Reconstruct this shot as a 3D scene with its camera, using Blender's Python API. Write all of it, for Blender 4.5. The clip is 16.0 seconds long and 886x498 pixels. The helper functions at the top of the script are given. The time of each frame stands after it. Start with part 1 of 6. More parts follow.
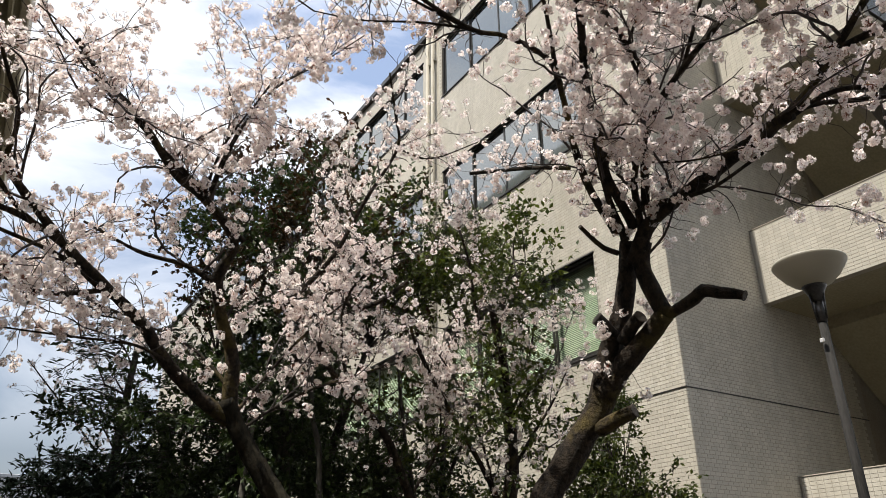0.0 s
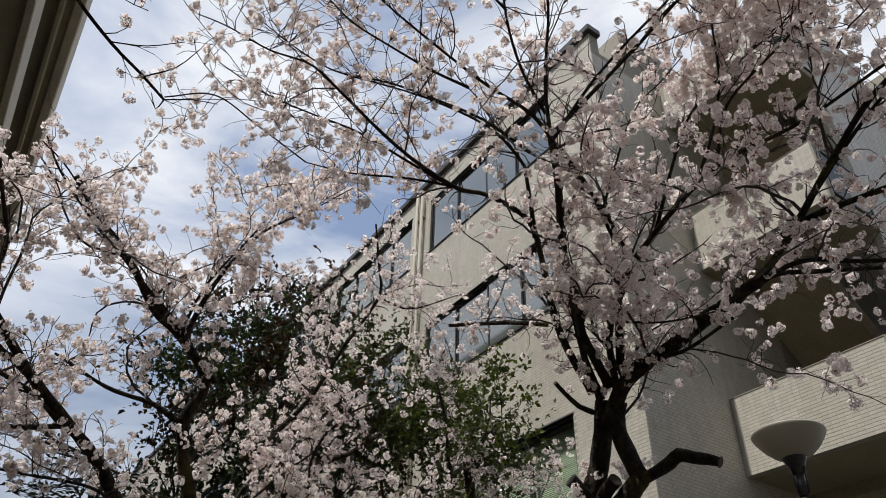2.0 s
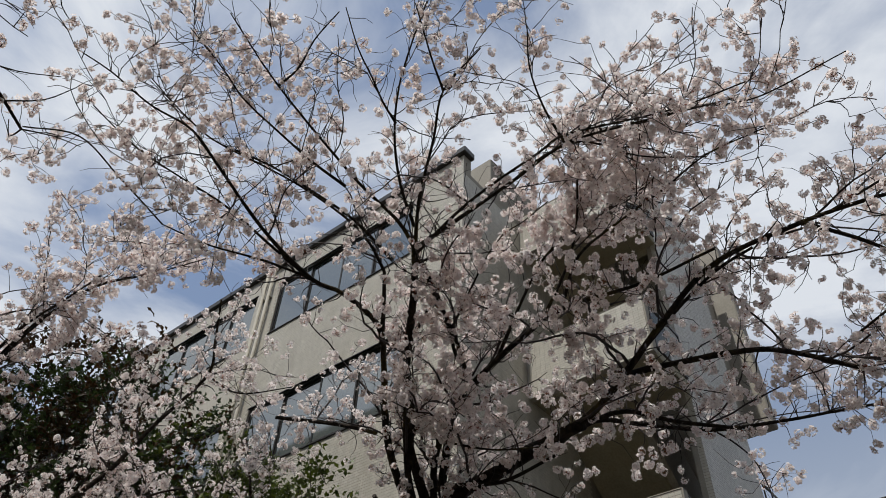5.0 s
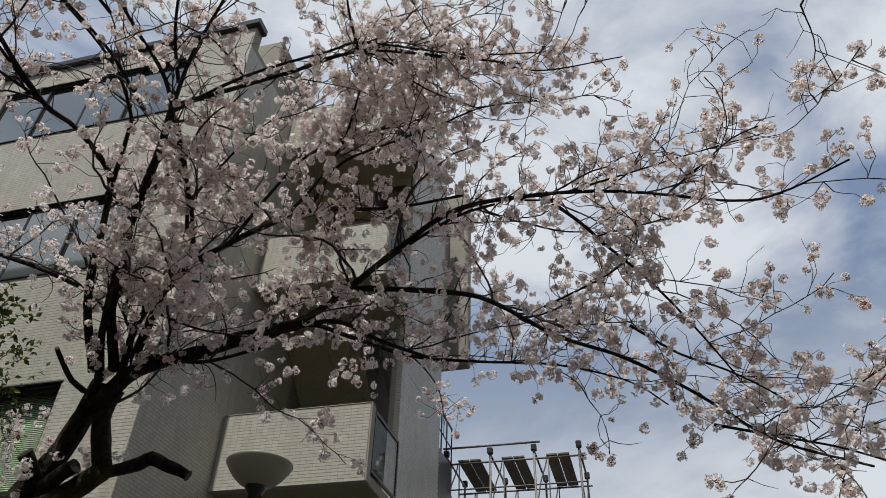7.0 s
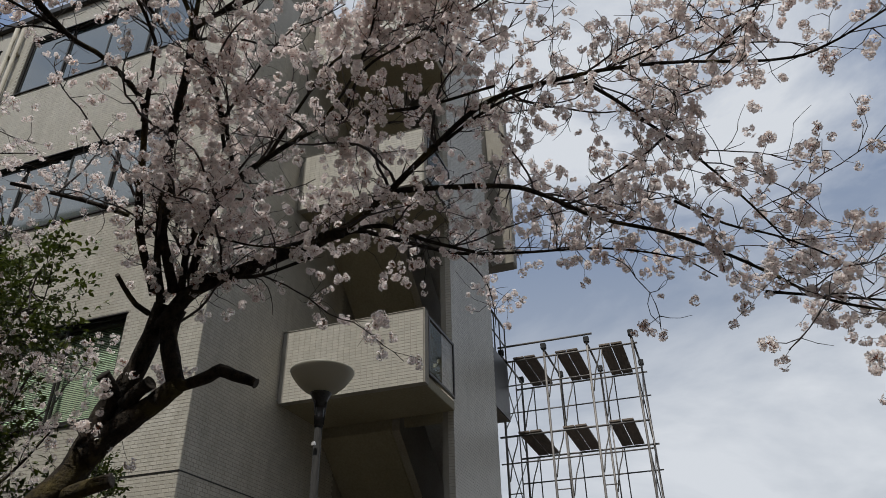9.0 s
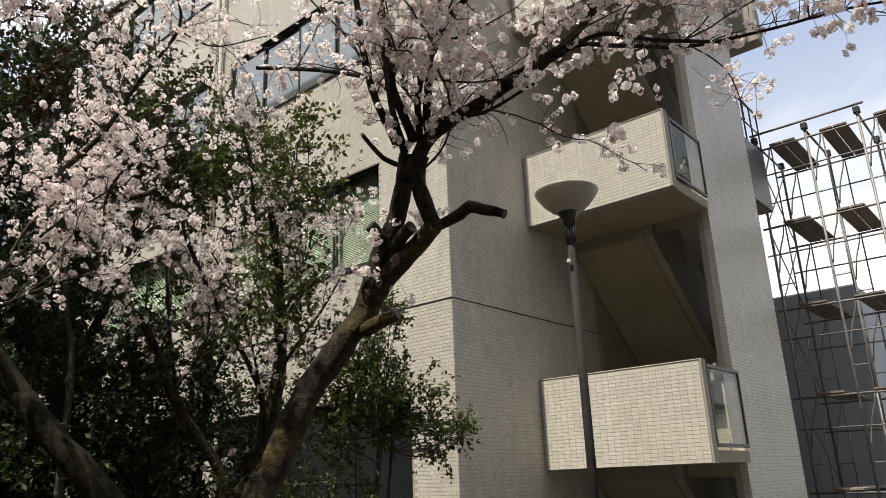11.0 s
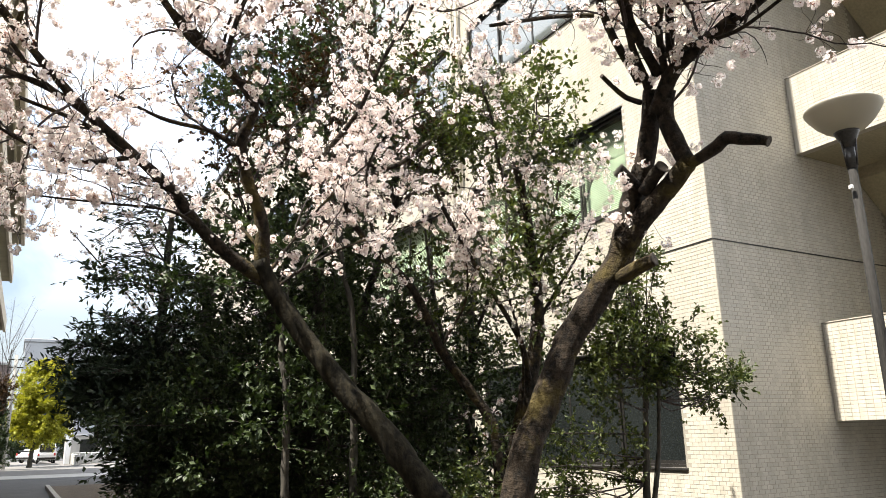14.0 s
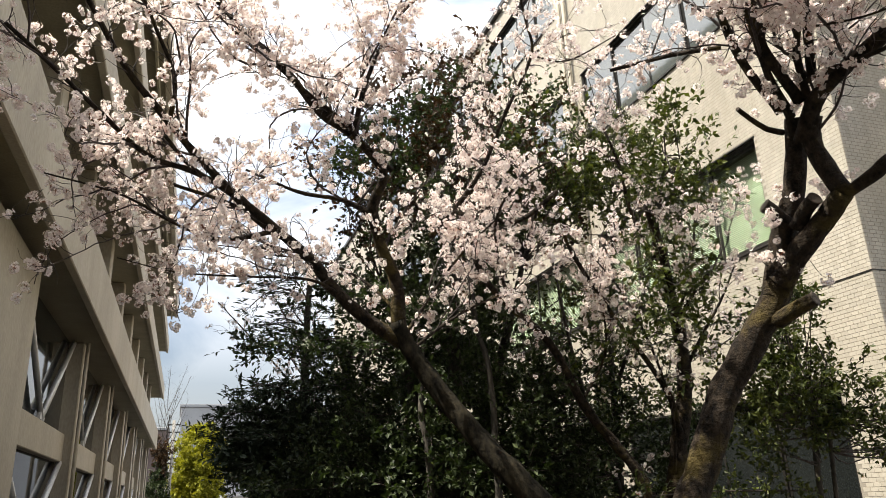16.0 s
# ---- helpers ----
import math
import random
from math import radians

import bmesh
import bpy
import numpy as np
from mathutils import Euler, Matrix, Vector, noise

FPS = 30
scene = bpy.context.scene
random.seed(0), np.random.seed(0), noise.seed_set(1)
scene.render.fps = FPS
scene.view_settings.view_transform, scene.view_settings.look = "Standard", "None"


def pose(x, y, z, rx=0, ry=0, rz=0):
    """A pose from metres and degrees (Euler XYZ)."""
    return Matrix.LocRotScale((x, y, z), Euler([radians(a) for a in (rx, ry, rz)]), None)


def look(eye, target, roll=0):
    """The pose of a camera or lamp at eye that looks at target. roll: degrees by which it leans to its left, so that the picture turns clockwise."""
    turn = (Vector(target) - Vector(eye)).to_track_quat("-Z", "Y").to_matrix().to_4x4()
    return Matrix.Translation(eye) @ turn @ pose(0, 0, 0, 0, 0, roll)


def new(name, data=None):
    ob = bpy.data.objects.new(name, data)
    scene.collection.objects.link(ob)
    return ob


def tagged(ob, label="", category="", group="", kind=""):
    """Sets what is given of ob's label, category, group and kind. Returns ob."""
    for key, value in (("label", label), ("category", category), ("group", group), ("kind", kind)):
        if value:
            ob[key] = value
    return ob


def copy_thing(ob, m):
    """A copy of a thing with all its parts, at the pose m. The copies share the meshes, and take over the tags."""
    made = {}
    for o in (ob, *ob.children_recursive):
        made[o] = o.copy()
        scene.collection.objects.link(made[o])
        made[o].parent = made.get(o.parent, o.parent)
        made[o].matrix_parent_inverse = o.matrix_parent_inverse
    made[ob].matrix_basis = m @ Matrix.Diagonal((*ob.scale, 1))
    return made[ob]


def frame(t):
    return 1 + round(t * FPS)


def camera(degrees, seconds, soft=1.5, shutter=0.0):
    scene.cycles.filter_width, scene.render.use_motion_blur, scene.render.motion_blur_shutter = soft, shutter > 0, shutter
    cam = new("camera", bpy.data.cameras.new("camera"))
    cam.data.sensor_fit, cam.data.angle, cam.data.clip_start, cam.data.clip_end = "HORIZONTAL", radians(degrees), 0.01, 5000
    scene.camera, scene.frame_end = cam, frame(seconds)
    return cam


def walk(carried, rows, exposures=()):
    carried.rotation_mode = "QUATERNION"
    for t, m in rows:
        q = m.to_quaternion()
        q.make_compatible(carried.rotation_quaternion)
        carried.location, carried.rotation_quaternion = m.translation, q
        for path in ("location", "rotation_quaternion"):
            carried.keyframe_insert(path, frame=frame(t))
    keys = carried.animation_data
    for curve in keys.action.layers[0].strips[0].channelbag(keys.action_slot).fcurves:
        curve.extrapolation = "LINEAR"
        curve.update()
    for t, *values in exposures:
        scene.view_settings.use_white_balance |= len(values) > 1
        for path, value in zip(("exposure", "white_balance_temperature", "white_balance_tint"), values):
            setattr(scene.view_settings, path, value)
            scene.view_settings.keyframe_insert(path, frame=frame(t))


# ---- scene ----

cam = camera(62.33, 16.0, soft=0.3)
PATH = [
    (0, -0.015, 0.045, 1.653, 115.03, 0.41, -32.20),
    (0.5, -0.010, 0.025, 1.644, 117.80, 0.06, -32.91),
    (1, -0.005, 0.026, 1.640, 120.22, -0.08, -33.44),
    (1.5, 0.000, 0.010, 1.625, 123.66, -0.88, -34.19),
    (2, 0.015, 0.003, 1.607, 127.11, -1.45, -34.68),
    (2.5, 0.017, 0.010, 1.599, 129.54, -1.56, -35.25),
    (3, 0.021, 0.015, 1.604, 131.35, -2.29, -36.56),
    (3.5, 0.026, 0.034, 1.628, 133.18, -3.06, -39.96),
    (3.7, 0.022, 0.030, 1.622, 133.79, -2.96, -40.92),
    (5.8, -0.062, -0.016, 1.640, 133.81, -1.25, -59.62),
    (6, -0.052, -0.011, 1.640, 133.29, -1.08, -62.17),
    (6.5, -0.044, -0.021, 1.639, 131.74, -1.36, -69.26),
    (7, -0.024, -0.031, 1.630, 128.46, -1.53, -75.54),
    (7.5, -0.002, -0.049, 1.619, 125.31, -1.45, -79.67),
    (8, 0.009, -0.050, 1.600, 122.86, -1.68, -81.80),
    (8.5, -0.013, -0.042, 1.555, 122.13, -0.34, -80.56),
    (9, 0.010, -0.024, 1.569, 121.27, 0.96, -69.90),
    (9.5, 0.050, 0.005, 1.591, 118.77, 1.01, -63.24),
    (9.7, 0.074, 0.015, 1.596, 116.89, 1.15, -60.31),
    (11.8, -0.045, -0.067, 1.578, 104.84, 1.94, -43.55),
    (12, -0.024, -0.047, 1.570, 104.46, 1.92, -41.54),
    (12.5, -0.001, -0.025, 1.577, 103.80, 2.01, -37.83),
    (13, 0.017, -0.008, 1.587, 103.31, 1.59, -34.62),
    (13.5, 0.017, -0.011, 1.592, 103.32, 1.40, -32.06),
    (14, 0.022, -0.001, 1.593, 104.47, 1.24, -29.42),
    (14.5, 0.023, 0.040, 1.615, 105.40, 0.95, -26.33),
    (15, 0.009, 0.033, 1.616, 106.06, 1.41, -24.48),
    (15.5, -0.007, 0.052, 1.633, 107.43, 1.75, -21.26),
    (16, -0.013, 0.067, 1.641, 108.77, 2.12, -19.02),
]
EXPOSURES = [(0.0, 0.54, 6450, 10), (0.6, 0.3, 6400, 10), (1.5, 0.02, 6250, 10), (2.4, -0.26, 6150, 10), (3.5, -0.43, 6050, 9), (6.0, -0.41, 6120, 9), (8.0, -0.56, 6050, 8), (8.6, -0.58, 6000, 8), (9.7, -0.28, 6400, 11), (11.8, 0.98, 6500, 10), (13.0, 1.45, 6550, 9), (14.5, 1.62, 6550, 9), (15.4, 1.47, 6650, 9), (16.0, 1.05, 6850, 10)]
walk(cam, [(t, pose(x, y, z, rx, ry, rz)) for t, x, y, z, rx, ry, rz in PATH], EXPOSURES)

# ---- light: a high sun from the street side, thin cloud over blue ----
SUN_HIGH, SUN_TURN = 62.0, 177.5          # elevation, direction it comes from (degrees, anticlockwise from +x)
sun_way = Vector((math.cos(radians(SUN_HIGH)) * math.cos(radians(SUN_TURN)), math.cos(radians(SUN_HIGH)) * math.sin(radians(SUN_TURN)), math.sin(radians(SUN_HIGH))))
sun = new("sun", bpy.data.lights.new("sun", "SUN"))
sun.data.energy, sun.data.angle, sun.data.color = 5.0, radians(0.6), (1.0, 0.95, 0.87)
sun.matrix_world = look(sun_way * 60, (0, 0, 0))

world = bpy.data.worlds.new("sky")
scene.world = world
world.use_nodes = True
wn, wl = world.node_tree.nodes, world.node_tree.links
wn.clear()
w_out = wn.new("ShaderNodeOutputWorld")
w_bg = wn.new("ShaderNodeBackground")
w_sky = wn.new("ShaderNodeTexSky")
w_sky.sky_type = "NISHITA"
w_sky.sun_disc = False
w_sky.sun_elevation = radians(SUN_HIGH)
w_sky.sun_rotation = radians(90 - SUN_TURN)
w_sky.dust_density = 0.3
w_sky.air_density = 1.0
w_co = wn.new("ShaderNodeTexCoord")
w_map = wn.new("ShaderNodeMapping")
w_map.inputs["Scale"].default_value = (1.0, 1.0, 2.4)
w_map.inputs["Rotation"].default_value = (0.2, 0.3, 0.6)
w_noise = wn.new("ShaderNodeTexNoise")
w_noise.inputs["Scale"].default_value = 2.1
w_noise.inputs["Detail"].default_value = 7.0
w_noise.inputs["Roughness"].default_value = 0.55
w_noise.inputs["Distortion"].default_value = 0.4
w_ramp = wn.new("ShaderNodeValToRGB")
w_ramp.color_ramp.elements[0].position, w_ramp.color_ramp.elements[0].color = 0.37, (0.22, 0.22, 0.22, 1)
w_ramp.color_ramp.elements[1].position, w_ramp.color_ramp.elements[1].color = 0.59, (1, 1, 1, 1)
w_sat = wn.new("ShaderNodeHueSaturation")
w_sat.inputs["Saturation"].default_value = 1.18
w_dim = wn.new("ShaderNodeMapRange")          # the clear sky pales and dims a little towards the horizon
w_dim.inputs["From Min"].default_value, w_dim.inputs["From Max"].default_value = 0.1, 0.6
w_dim.inputs["To Min"].default_value, w_dim.inputs["To Max"].default_value = 0.24, 1.42
w_mix = wn.new("ShaderNodeMixRGB")
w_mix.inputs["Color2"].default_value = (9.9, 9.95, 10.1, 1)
w_bg.inputs["Strength"].default_value = 0.1
wl.new(w_co.outputs["Generated"], w_map.inputs["Vector"])
wl.new(w_map.outputs["Vector"], w_noise.inputs["Vector"])
wl.new(w_noise.outputs["Fac"], w_ramp.inputs["Fac"])
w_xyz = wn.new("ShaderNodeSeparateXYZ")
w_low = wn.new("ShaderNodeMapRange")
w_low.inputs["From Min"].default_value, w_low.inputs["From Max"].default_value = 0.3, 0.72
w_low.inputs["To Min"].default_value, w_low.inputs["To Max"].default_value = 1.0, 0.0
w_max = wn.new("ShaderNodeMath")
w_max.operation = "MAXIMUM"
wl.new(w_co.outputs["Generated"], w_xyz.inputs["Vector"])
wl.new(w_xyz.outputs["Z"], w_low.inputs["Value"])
wl.new(w_xyz.outputs["Z"], w_dim.inputs["Value"])
wl.new(w_dim.outputs["Result"], w_sat.inputs["Value"])
w_high = wn.new("ShaderNodeMapRange")         # the broken cloud thins out low over the street
w_high.inputs["From Min"].default_value, w_high.inputs["From Max"].default_value = 0.15, 0.45
w_high.inputs["To Min"].default_value, w_high.inputs["To Max"].default_value = 0.2, 1.0
w_thin = wn.new("ShaderNodeMath")
w_thin.operation = "MULTIPLY"
wl.new(w_xyz.outputs["Z"], w_high.inputs["Value"])
wl.new(w_ramp.outputs["Color"], w_thin.inputs[0])
wl.new(w_high.outputs["Result"], w_thin.inputs[1])
wl.new(w_thin.outputs["Value"], w_max.inputs[0])
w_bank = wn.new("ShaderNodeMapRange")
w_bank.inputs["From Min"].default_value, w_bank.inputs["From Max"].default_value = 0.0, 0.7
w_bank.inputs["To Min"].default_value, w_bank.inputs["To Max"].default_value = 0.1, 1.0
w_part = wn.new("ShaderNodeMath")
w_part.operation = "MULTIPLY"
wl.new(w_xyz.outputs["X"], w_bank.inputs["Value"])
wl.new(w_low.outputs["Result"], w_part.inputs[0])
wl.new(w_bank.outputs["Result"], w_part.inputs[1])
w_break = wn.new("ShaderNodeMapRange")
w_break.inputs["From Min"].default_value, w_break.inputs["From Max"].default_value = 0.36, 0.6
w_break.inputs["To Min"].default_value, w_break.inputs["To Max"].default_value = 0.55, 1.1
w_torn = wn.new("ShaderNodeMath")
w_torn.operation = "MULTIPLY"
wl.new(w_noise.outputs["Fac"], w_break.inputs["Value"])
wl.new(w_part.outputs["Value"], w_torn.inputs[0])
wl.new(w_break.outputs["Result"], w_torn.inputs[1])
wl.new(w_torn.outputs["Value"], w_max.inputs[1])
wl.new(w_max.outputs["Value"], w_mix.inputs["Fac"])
wl.new(w_sky.outputs["Color"], w_sat.inputs["Color"])
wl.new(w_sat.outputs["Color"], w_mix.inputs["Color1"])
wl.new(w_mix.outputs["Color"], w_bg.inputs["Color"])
wl.new(w_bg.outputs["Background"], w_out.inputs["Surface"])


# ---- materials ----
def material(name, dark, light, scale=8.0, rough=0.7, bump=0.0, fine=40.0, metal=0.0, stretch=(1, 1, 1), vary=0.0, island=False):
    """Two scales of colour noise between dark and light, fine relief, and some change from piece to piece."""
    m = bpy.data.materials.new(name)
    m.use_nodes = True
    n, l = m.node_tree.nodes, m.node_tree.links
    b = n["Principled BSDF"]
    co = n.new("ShaderNodeTexCoord")
    mp = n.new("ShaderNodeMapping")
    mp.inputs["Scale"].default_value = stretch
    l.new(co.outputs["Object"], mp.inputs["Vector"])
    a = n.new("ShaderNodeTexNoise")
    a.inputs["Scale"].default_value, a.inputs["Detail"].default_value, a.inputs["Roughness"].default_value = scale, 6.0, 0.6
    f = n.new("ShaderNodeTexNoise")
    f.inputs["Scale"].default_value, f.inputs["Detail"].default_value = fine, 4.0
    l.new(mp.outputs["Vector"], a.inputs["Vector"])
    l.new(mp.outputs["Vector"], f.inputs["Vector"])
    add = n.new("ShaderNodeMath")
    add.operation = "MULTIPLY_ADD"
    add.inputs[1].default_value = 0.45
    l.new(f.outputs["Fac"], add.inputs[0])
    mul = n.new("ShaderNodeMath")
    mul.operation = "MULTIPLY"
    mul.inputs[1].default_value = 0.55
    l.new(a.outputs["Fac"], mul.inputs[0])
    l.new(mul.outputs[0], add.inputs[2])
    r = n.new("ShaderNodeValToRGB")
    r.color_ramp.elements[0].position, r.color_ramp.elements[0].color = 0.36, (*dark, 1)
    r.color_ramp.elements[1].position, r.color_ramp.elements[1].color = 0.62, (*light, 1)
    l.new(add.outputs[0], r.inputs["Fac"])
    last = r.outputs["Color"]
    if vary:
        if island:
            g = n.new("ShaderNodeNewGeometry")
            source = g.outputs["Random Per Island"]
        else:
            g = n.new("ShaderNodeObjectInfo")
            source = g.outputs["Random"]
        rng = n.new("ShaderNodeMapRange")
        rng.inputs["To Min"].default_value, rng.inputs["To Max"].default_value = 1 - vary, 1 + vary
        l.new(source, rng.inputs["Value"])
        hsv = n.new("ShaderNodeHueSaturation")
        l.new(rng.outputs["Result"], hsv.inputs["Value"])
        l.new(last, hsv.inputs["Color"])
        last = hsv.outputs["Color"]
    l.new(last, b.inputs["Base Color"])
    b.inputs["Roughness"].default_value = rough
    b.inputs["Metallic"].default_value = metal
    if bump:
        bp = n.new("ShaderNodeBump")
        bp.inputs["Strength"].default_value = bump
        bp.inputs["Distance"].default_value = 0.02
        l.new(add.outputs[0], bp.inputs["Height"])
        l.new(bp.outputs["Normal"], b.inputs["Normal"])
    return m


def leafy(name, dark, light, through_light, share, rough=0.5, scale=1.2, gloss=0.3):
    """Petals and leaves: the colour changes from piece to piece, and light comes through."""
    m = bpy.data.materials.new(name)
    m.use_nodes = True
    n, l = m.node_tree.nodes, m.node_tree.links
    b = n["Principled BSDF"]
    g = n.new("ShaderNodeNewGeometry")
    co = n.new("ShaderNodeTexCoord")
    a = n.new("ShaderNodeTexNoise")
    a.inputs["Scale"].default_value, a.inputs["Detail"].default_value = scale, 3.0
    l.new(co.outputs["Object"], a.inputs["Vector"])
    add = n.new("ShaderNodeMath")
    add.operation = "MULTIPLY_ADD"
    add.inputs[1].default_value = 0.5
    l.new(g.outputs["Random Per Island"], add.inputs[0])
    mul = n.new("ShaderNodeMath")
    mul.operation = "MULTIPLY"
    mul.inputs[1].default_value = 0.5
    l.new(a.outputs["Fac"], mul.inputs[0])
    l.new(mul.outputs[0], add.inputs[2])
    r = n.new("ShaderNodeValToRGB")
    r.color_ramp.elements[0].position, r.color_ramp.elements[0].color = 0.2, (*dark, 1)
    r.color_ramp.elements[1].position, r.color_ramp.elements[1].color = 0.75, (*light, 1)
    l.new(add.outputs[0], r.inputs["Fac"])
    l.new(r.outputs["Color"], b.inputs["Base Color"])
    b.inputs["Roughness"].default_value = rough
    b.inputs["Specular IOR Level"].default_value = gloss
    t = n.new("ShaderNodeBsdfTranslucent")
    tint = n.new("ShaderNodeMixRGB")
    tint.blend_type = "MULTIPLY"
    tint.inputs["Fac"].default_value = 1.0
    tint.inputs["Color2"].default_value = (*through_light, 1)
    l.new(r.outputs["Color"], tint.inputs["Color1"])
    l.new(tint.outputs["Color"], t.inputs["Color"])
    mix = n.new("ShaderNodeMixShader")
    mix.inputs["Fac"].default_value = share
    l.new(b.outputs["BSDF"], mix.inputs[1])
    l.new(t.outputs["BSDF"], mix.inputs[2])
    l.new(mix.outputs["Shader"], n["Material Output"].inputs["Surface"])
    return m


def cherry_bark(name):
    """Dark cherry bark: rough plates, pale cross bands and patches of ochre moss and grey lichen."""
    m = bpy.data.materials.new(name)
    m.use_nodes = True
    n, l = m.node_tree.nodes, m.node_tree.links
    b = n["Principled BSDF"]
    co = n.new("ShaderNodeTexCoord")

    def grain(scale, detail, stretch=(1, 1, 1)):
        mp = n.new("ShaderNodeMapping")
        mp.inputs["Scale"].default_value = stretch
        t = n.new("ShaderNodeTexNoise")
        t.inputs["Scale"].default_value, t.inputs["Detail"].default_value, t.inputs["Roughness"].default_value = scale, detail, 0.65
        l.new(co.outputs["Object"], mp.inputs["Vector"])
        l.new(mp.outputs["Vector"], t.inputs["Vector"])
        return t.outputs["Fac"]

    def ramp(source, p0, c0, p1, c1):
        r = n.new("ShaderNodeValToRGB")
        r.color_ramp.elements[0].position, r.color_ramp.elements[0].color = p0, (*c0, 1)
        r.color_ramp.elements[1].position, r.color_ramp.elements[1].color = p1, (*c1, 1)
        l.new(source, r.inputs["Fac"])
        return r.outputs["Color"]

    def blend(base, over, share):
        x = n.new("ShaderNodeMixRGB")
        l.new(base, x.inputs["Color1"])
        x.inputs["Color2"].default_value = (*over, 1)
        l.new(share, x.inputs["Fac"])
        return x.outputs["Color"]

    plates = grain(26, 6, (1, 1, 0.55))
    bands = grain(18, 6, (0.8, 0.8, 1.7))
    colour = ramp(plates, 0.36, (0.006, 0.0045, 0.003), 0.66, (0.046, 0.033, 0.021))
    colour = blend(colour, (0.068, 0.053, 0.038), ramp(bands, 0.55, (0, 0, 0), 0.72, (0.5, 0.5, 0.5)))
    colour = blend(colour, (0.095, 0.072, 0.02), ramp(grain(3.2, 6), 0.54, (0, 0, 0), 0.66, (0.75, 0.75, 0.75)))
    colour = blend(colour, (0.17, 0.16, 0.125), ramp(grain(11, 7), 0.66, (0, 0, 0), 0.72, (0.7, 0.7, 0.7)))
    l.new(colour, b.inputs["Base Color"])
    b.inputs["Roughness"].default_value = 0.9
    b.inputs["Specular IOR Level"].default_value = 0.25
    add = n.new("ShaderNodeMath")
    add.operation = "ADD"
    l.new(plates, add.inputs[0])
    l.new(bands, add.inputs[1])
    bp = n.new("ShaderNodeBump")
    bp.inputs["Strength"].default_value, bp.inputs["Distance"].default_value = 1.0, 0.03
    l.new(add.outputs[0], bp.inputs["Height"])
    l.new(bp.outputs["Normal"], b.inputs["Normal"])
    return m


def glass(name, tint, rough=0.03):
    m = bpy.data.materials.new(name)
    m.use_nodes = True
    b = m.node_tree.nodes["Principled BSDF"]
    b.inputs["Base Color"].default_value = (*tint, 1)
    b.inputs["Roughness"].default_value = rough
    b.inputs["Transmission Weight"].default_value = 1.0
    b.inputs["IOR"].default_value = 1.1
    return m


TILE = material("tile_cream", (0.415, 0.38, 0.308), (0.53, 0.495, 0.418), 0.9, 0.38, 0.012, 9, stretch=(1, 1, 0.22), vary=0.07, island=True)
TILE_ONE = material("tile_cream_single", (0.415, 0.38, 0.308), (0.53, 0.495, 0.418), 0.9, 0.38, 0.012, 9, stretch=(1, 1, 0.22), vary=0.07)
GROUT = material("grout", (0.265, 0.24, 0.195), (0.345, 0.316, 0.262), 2.0, 0.9, 0.3, 90)
FAR_TILE = material("far_tiling", (0.385, 0.352, 0.285), (0.495, 0.458, 0.385), 1.2, 0.5, 0.05, 24, stretch=(1, 1, 0.3))
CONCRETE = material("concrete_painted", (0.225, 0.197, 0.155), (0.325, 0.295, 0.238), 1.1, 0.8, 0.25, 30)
BEIGE = material("beige_painted_concrete", (0.31, 0.268, 0.20), (0.44, 0.388, 0.30), 0.7, 0.75, 0.2, 22, stretch=(1, 1, 0.35))
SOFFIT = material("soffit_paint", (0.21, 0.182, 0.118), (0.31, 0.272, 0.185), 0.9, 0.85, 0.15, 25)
DARK_METAL = material("bronze_aluminium", (0.035, 0.033, 0.03), (0.07, 0.065, 0.06), 6, 0.4, 0.05, 60, metal=0.6)
GREY_METAL = material("galvanised_steel", (0.02, 0.019, 0.018), (0.045, 0.043, 0.04), 9, 0.75, 0.1, 80, metal=0.1, stretch=(1, 1, 0.2))
PALE_METAL = material("pale_aluminium", (0.5, 0.5, 0.49), (0.66, 0.66, 0.65), 5, 0.4, 0.03, 60, metal=0.4)
GREY_METAL.node_tree.nodes["Principled BSDF"].inputs["Specular IOR Level"].default_value = 0.05
RUST_TUBE = material("scaffold_tube", (0.09, 0.078, 0.068), (0.26, 0.24, 0.22), 5, 0.6, 0.2, 60, metal=0.4, vary=0.25)
PLANK = material("scaffold_plank", (0.10, 0.08, 0.06), (0.22, 0.17, 0.13), 4, 0.8, 0.3, 50, stretch=(1, 6, 1), vary=0.2)
PIPE = material("cream_pipe_paint", (0.27, 0.245, 0.19), (0.36, 0.33, 0.265), 4, 0.75, 0.05)
BARK = cherry_bark("cherry_bark")
# darker bark copy: the shade on the leaning cherry's trunk is in its colour
BARK_SHADED = material("shaded_dark_bark", (0.005, 0.0045, 0.003), (0.026, 0.022, 0.013), 7, 0.9, 0.9, 28, stretch=(1, 1, 0.6))
BARK_SHADED.node_tree.nodes["Principled BSDF"].inputs["Specular IOR Level"].default_value = 0.15
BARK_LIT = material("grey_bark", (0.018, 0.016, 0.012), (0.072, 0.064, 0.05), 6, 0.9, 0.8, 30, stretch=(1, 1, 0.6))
TWIG = material("twig_bark", (0.020, 0.014, 0.012), (0.06, 0.042, 0.036), 20, 0.7, 0.2, 90)
CUT_WOOD = material("weathered_cut_wood", (0.025, 0.02, 0.015), (0.075, 0.058, 0.043), 20, 0.9, 0.6, 80)
BLOSSOM = leafy("cherry_blossom", (0.89, 0.815, 0.79), (0.985, 0.955, 0.932), (1.0, 0.957, 0.932), 0.55, 0.7, 2.2, 0.1)
CALYX = leafy("red_brown_calyx", (0.16, 0.05, 0.045), (0.32, 0.14, 0.08), (0.9, 0.7, 0.5), 0.2, 0.6, 3, 0.2)
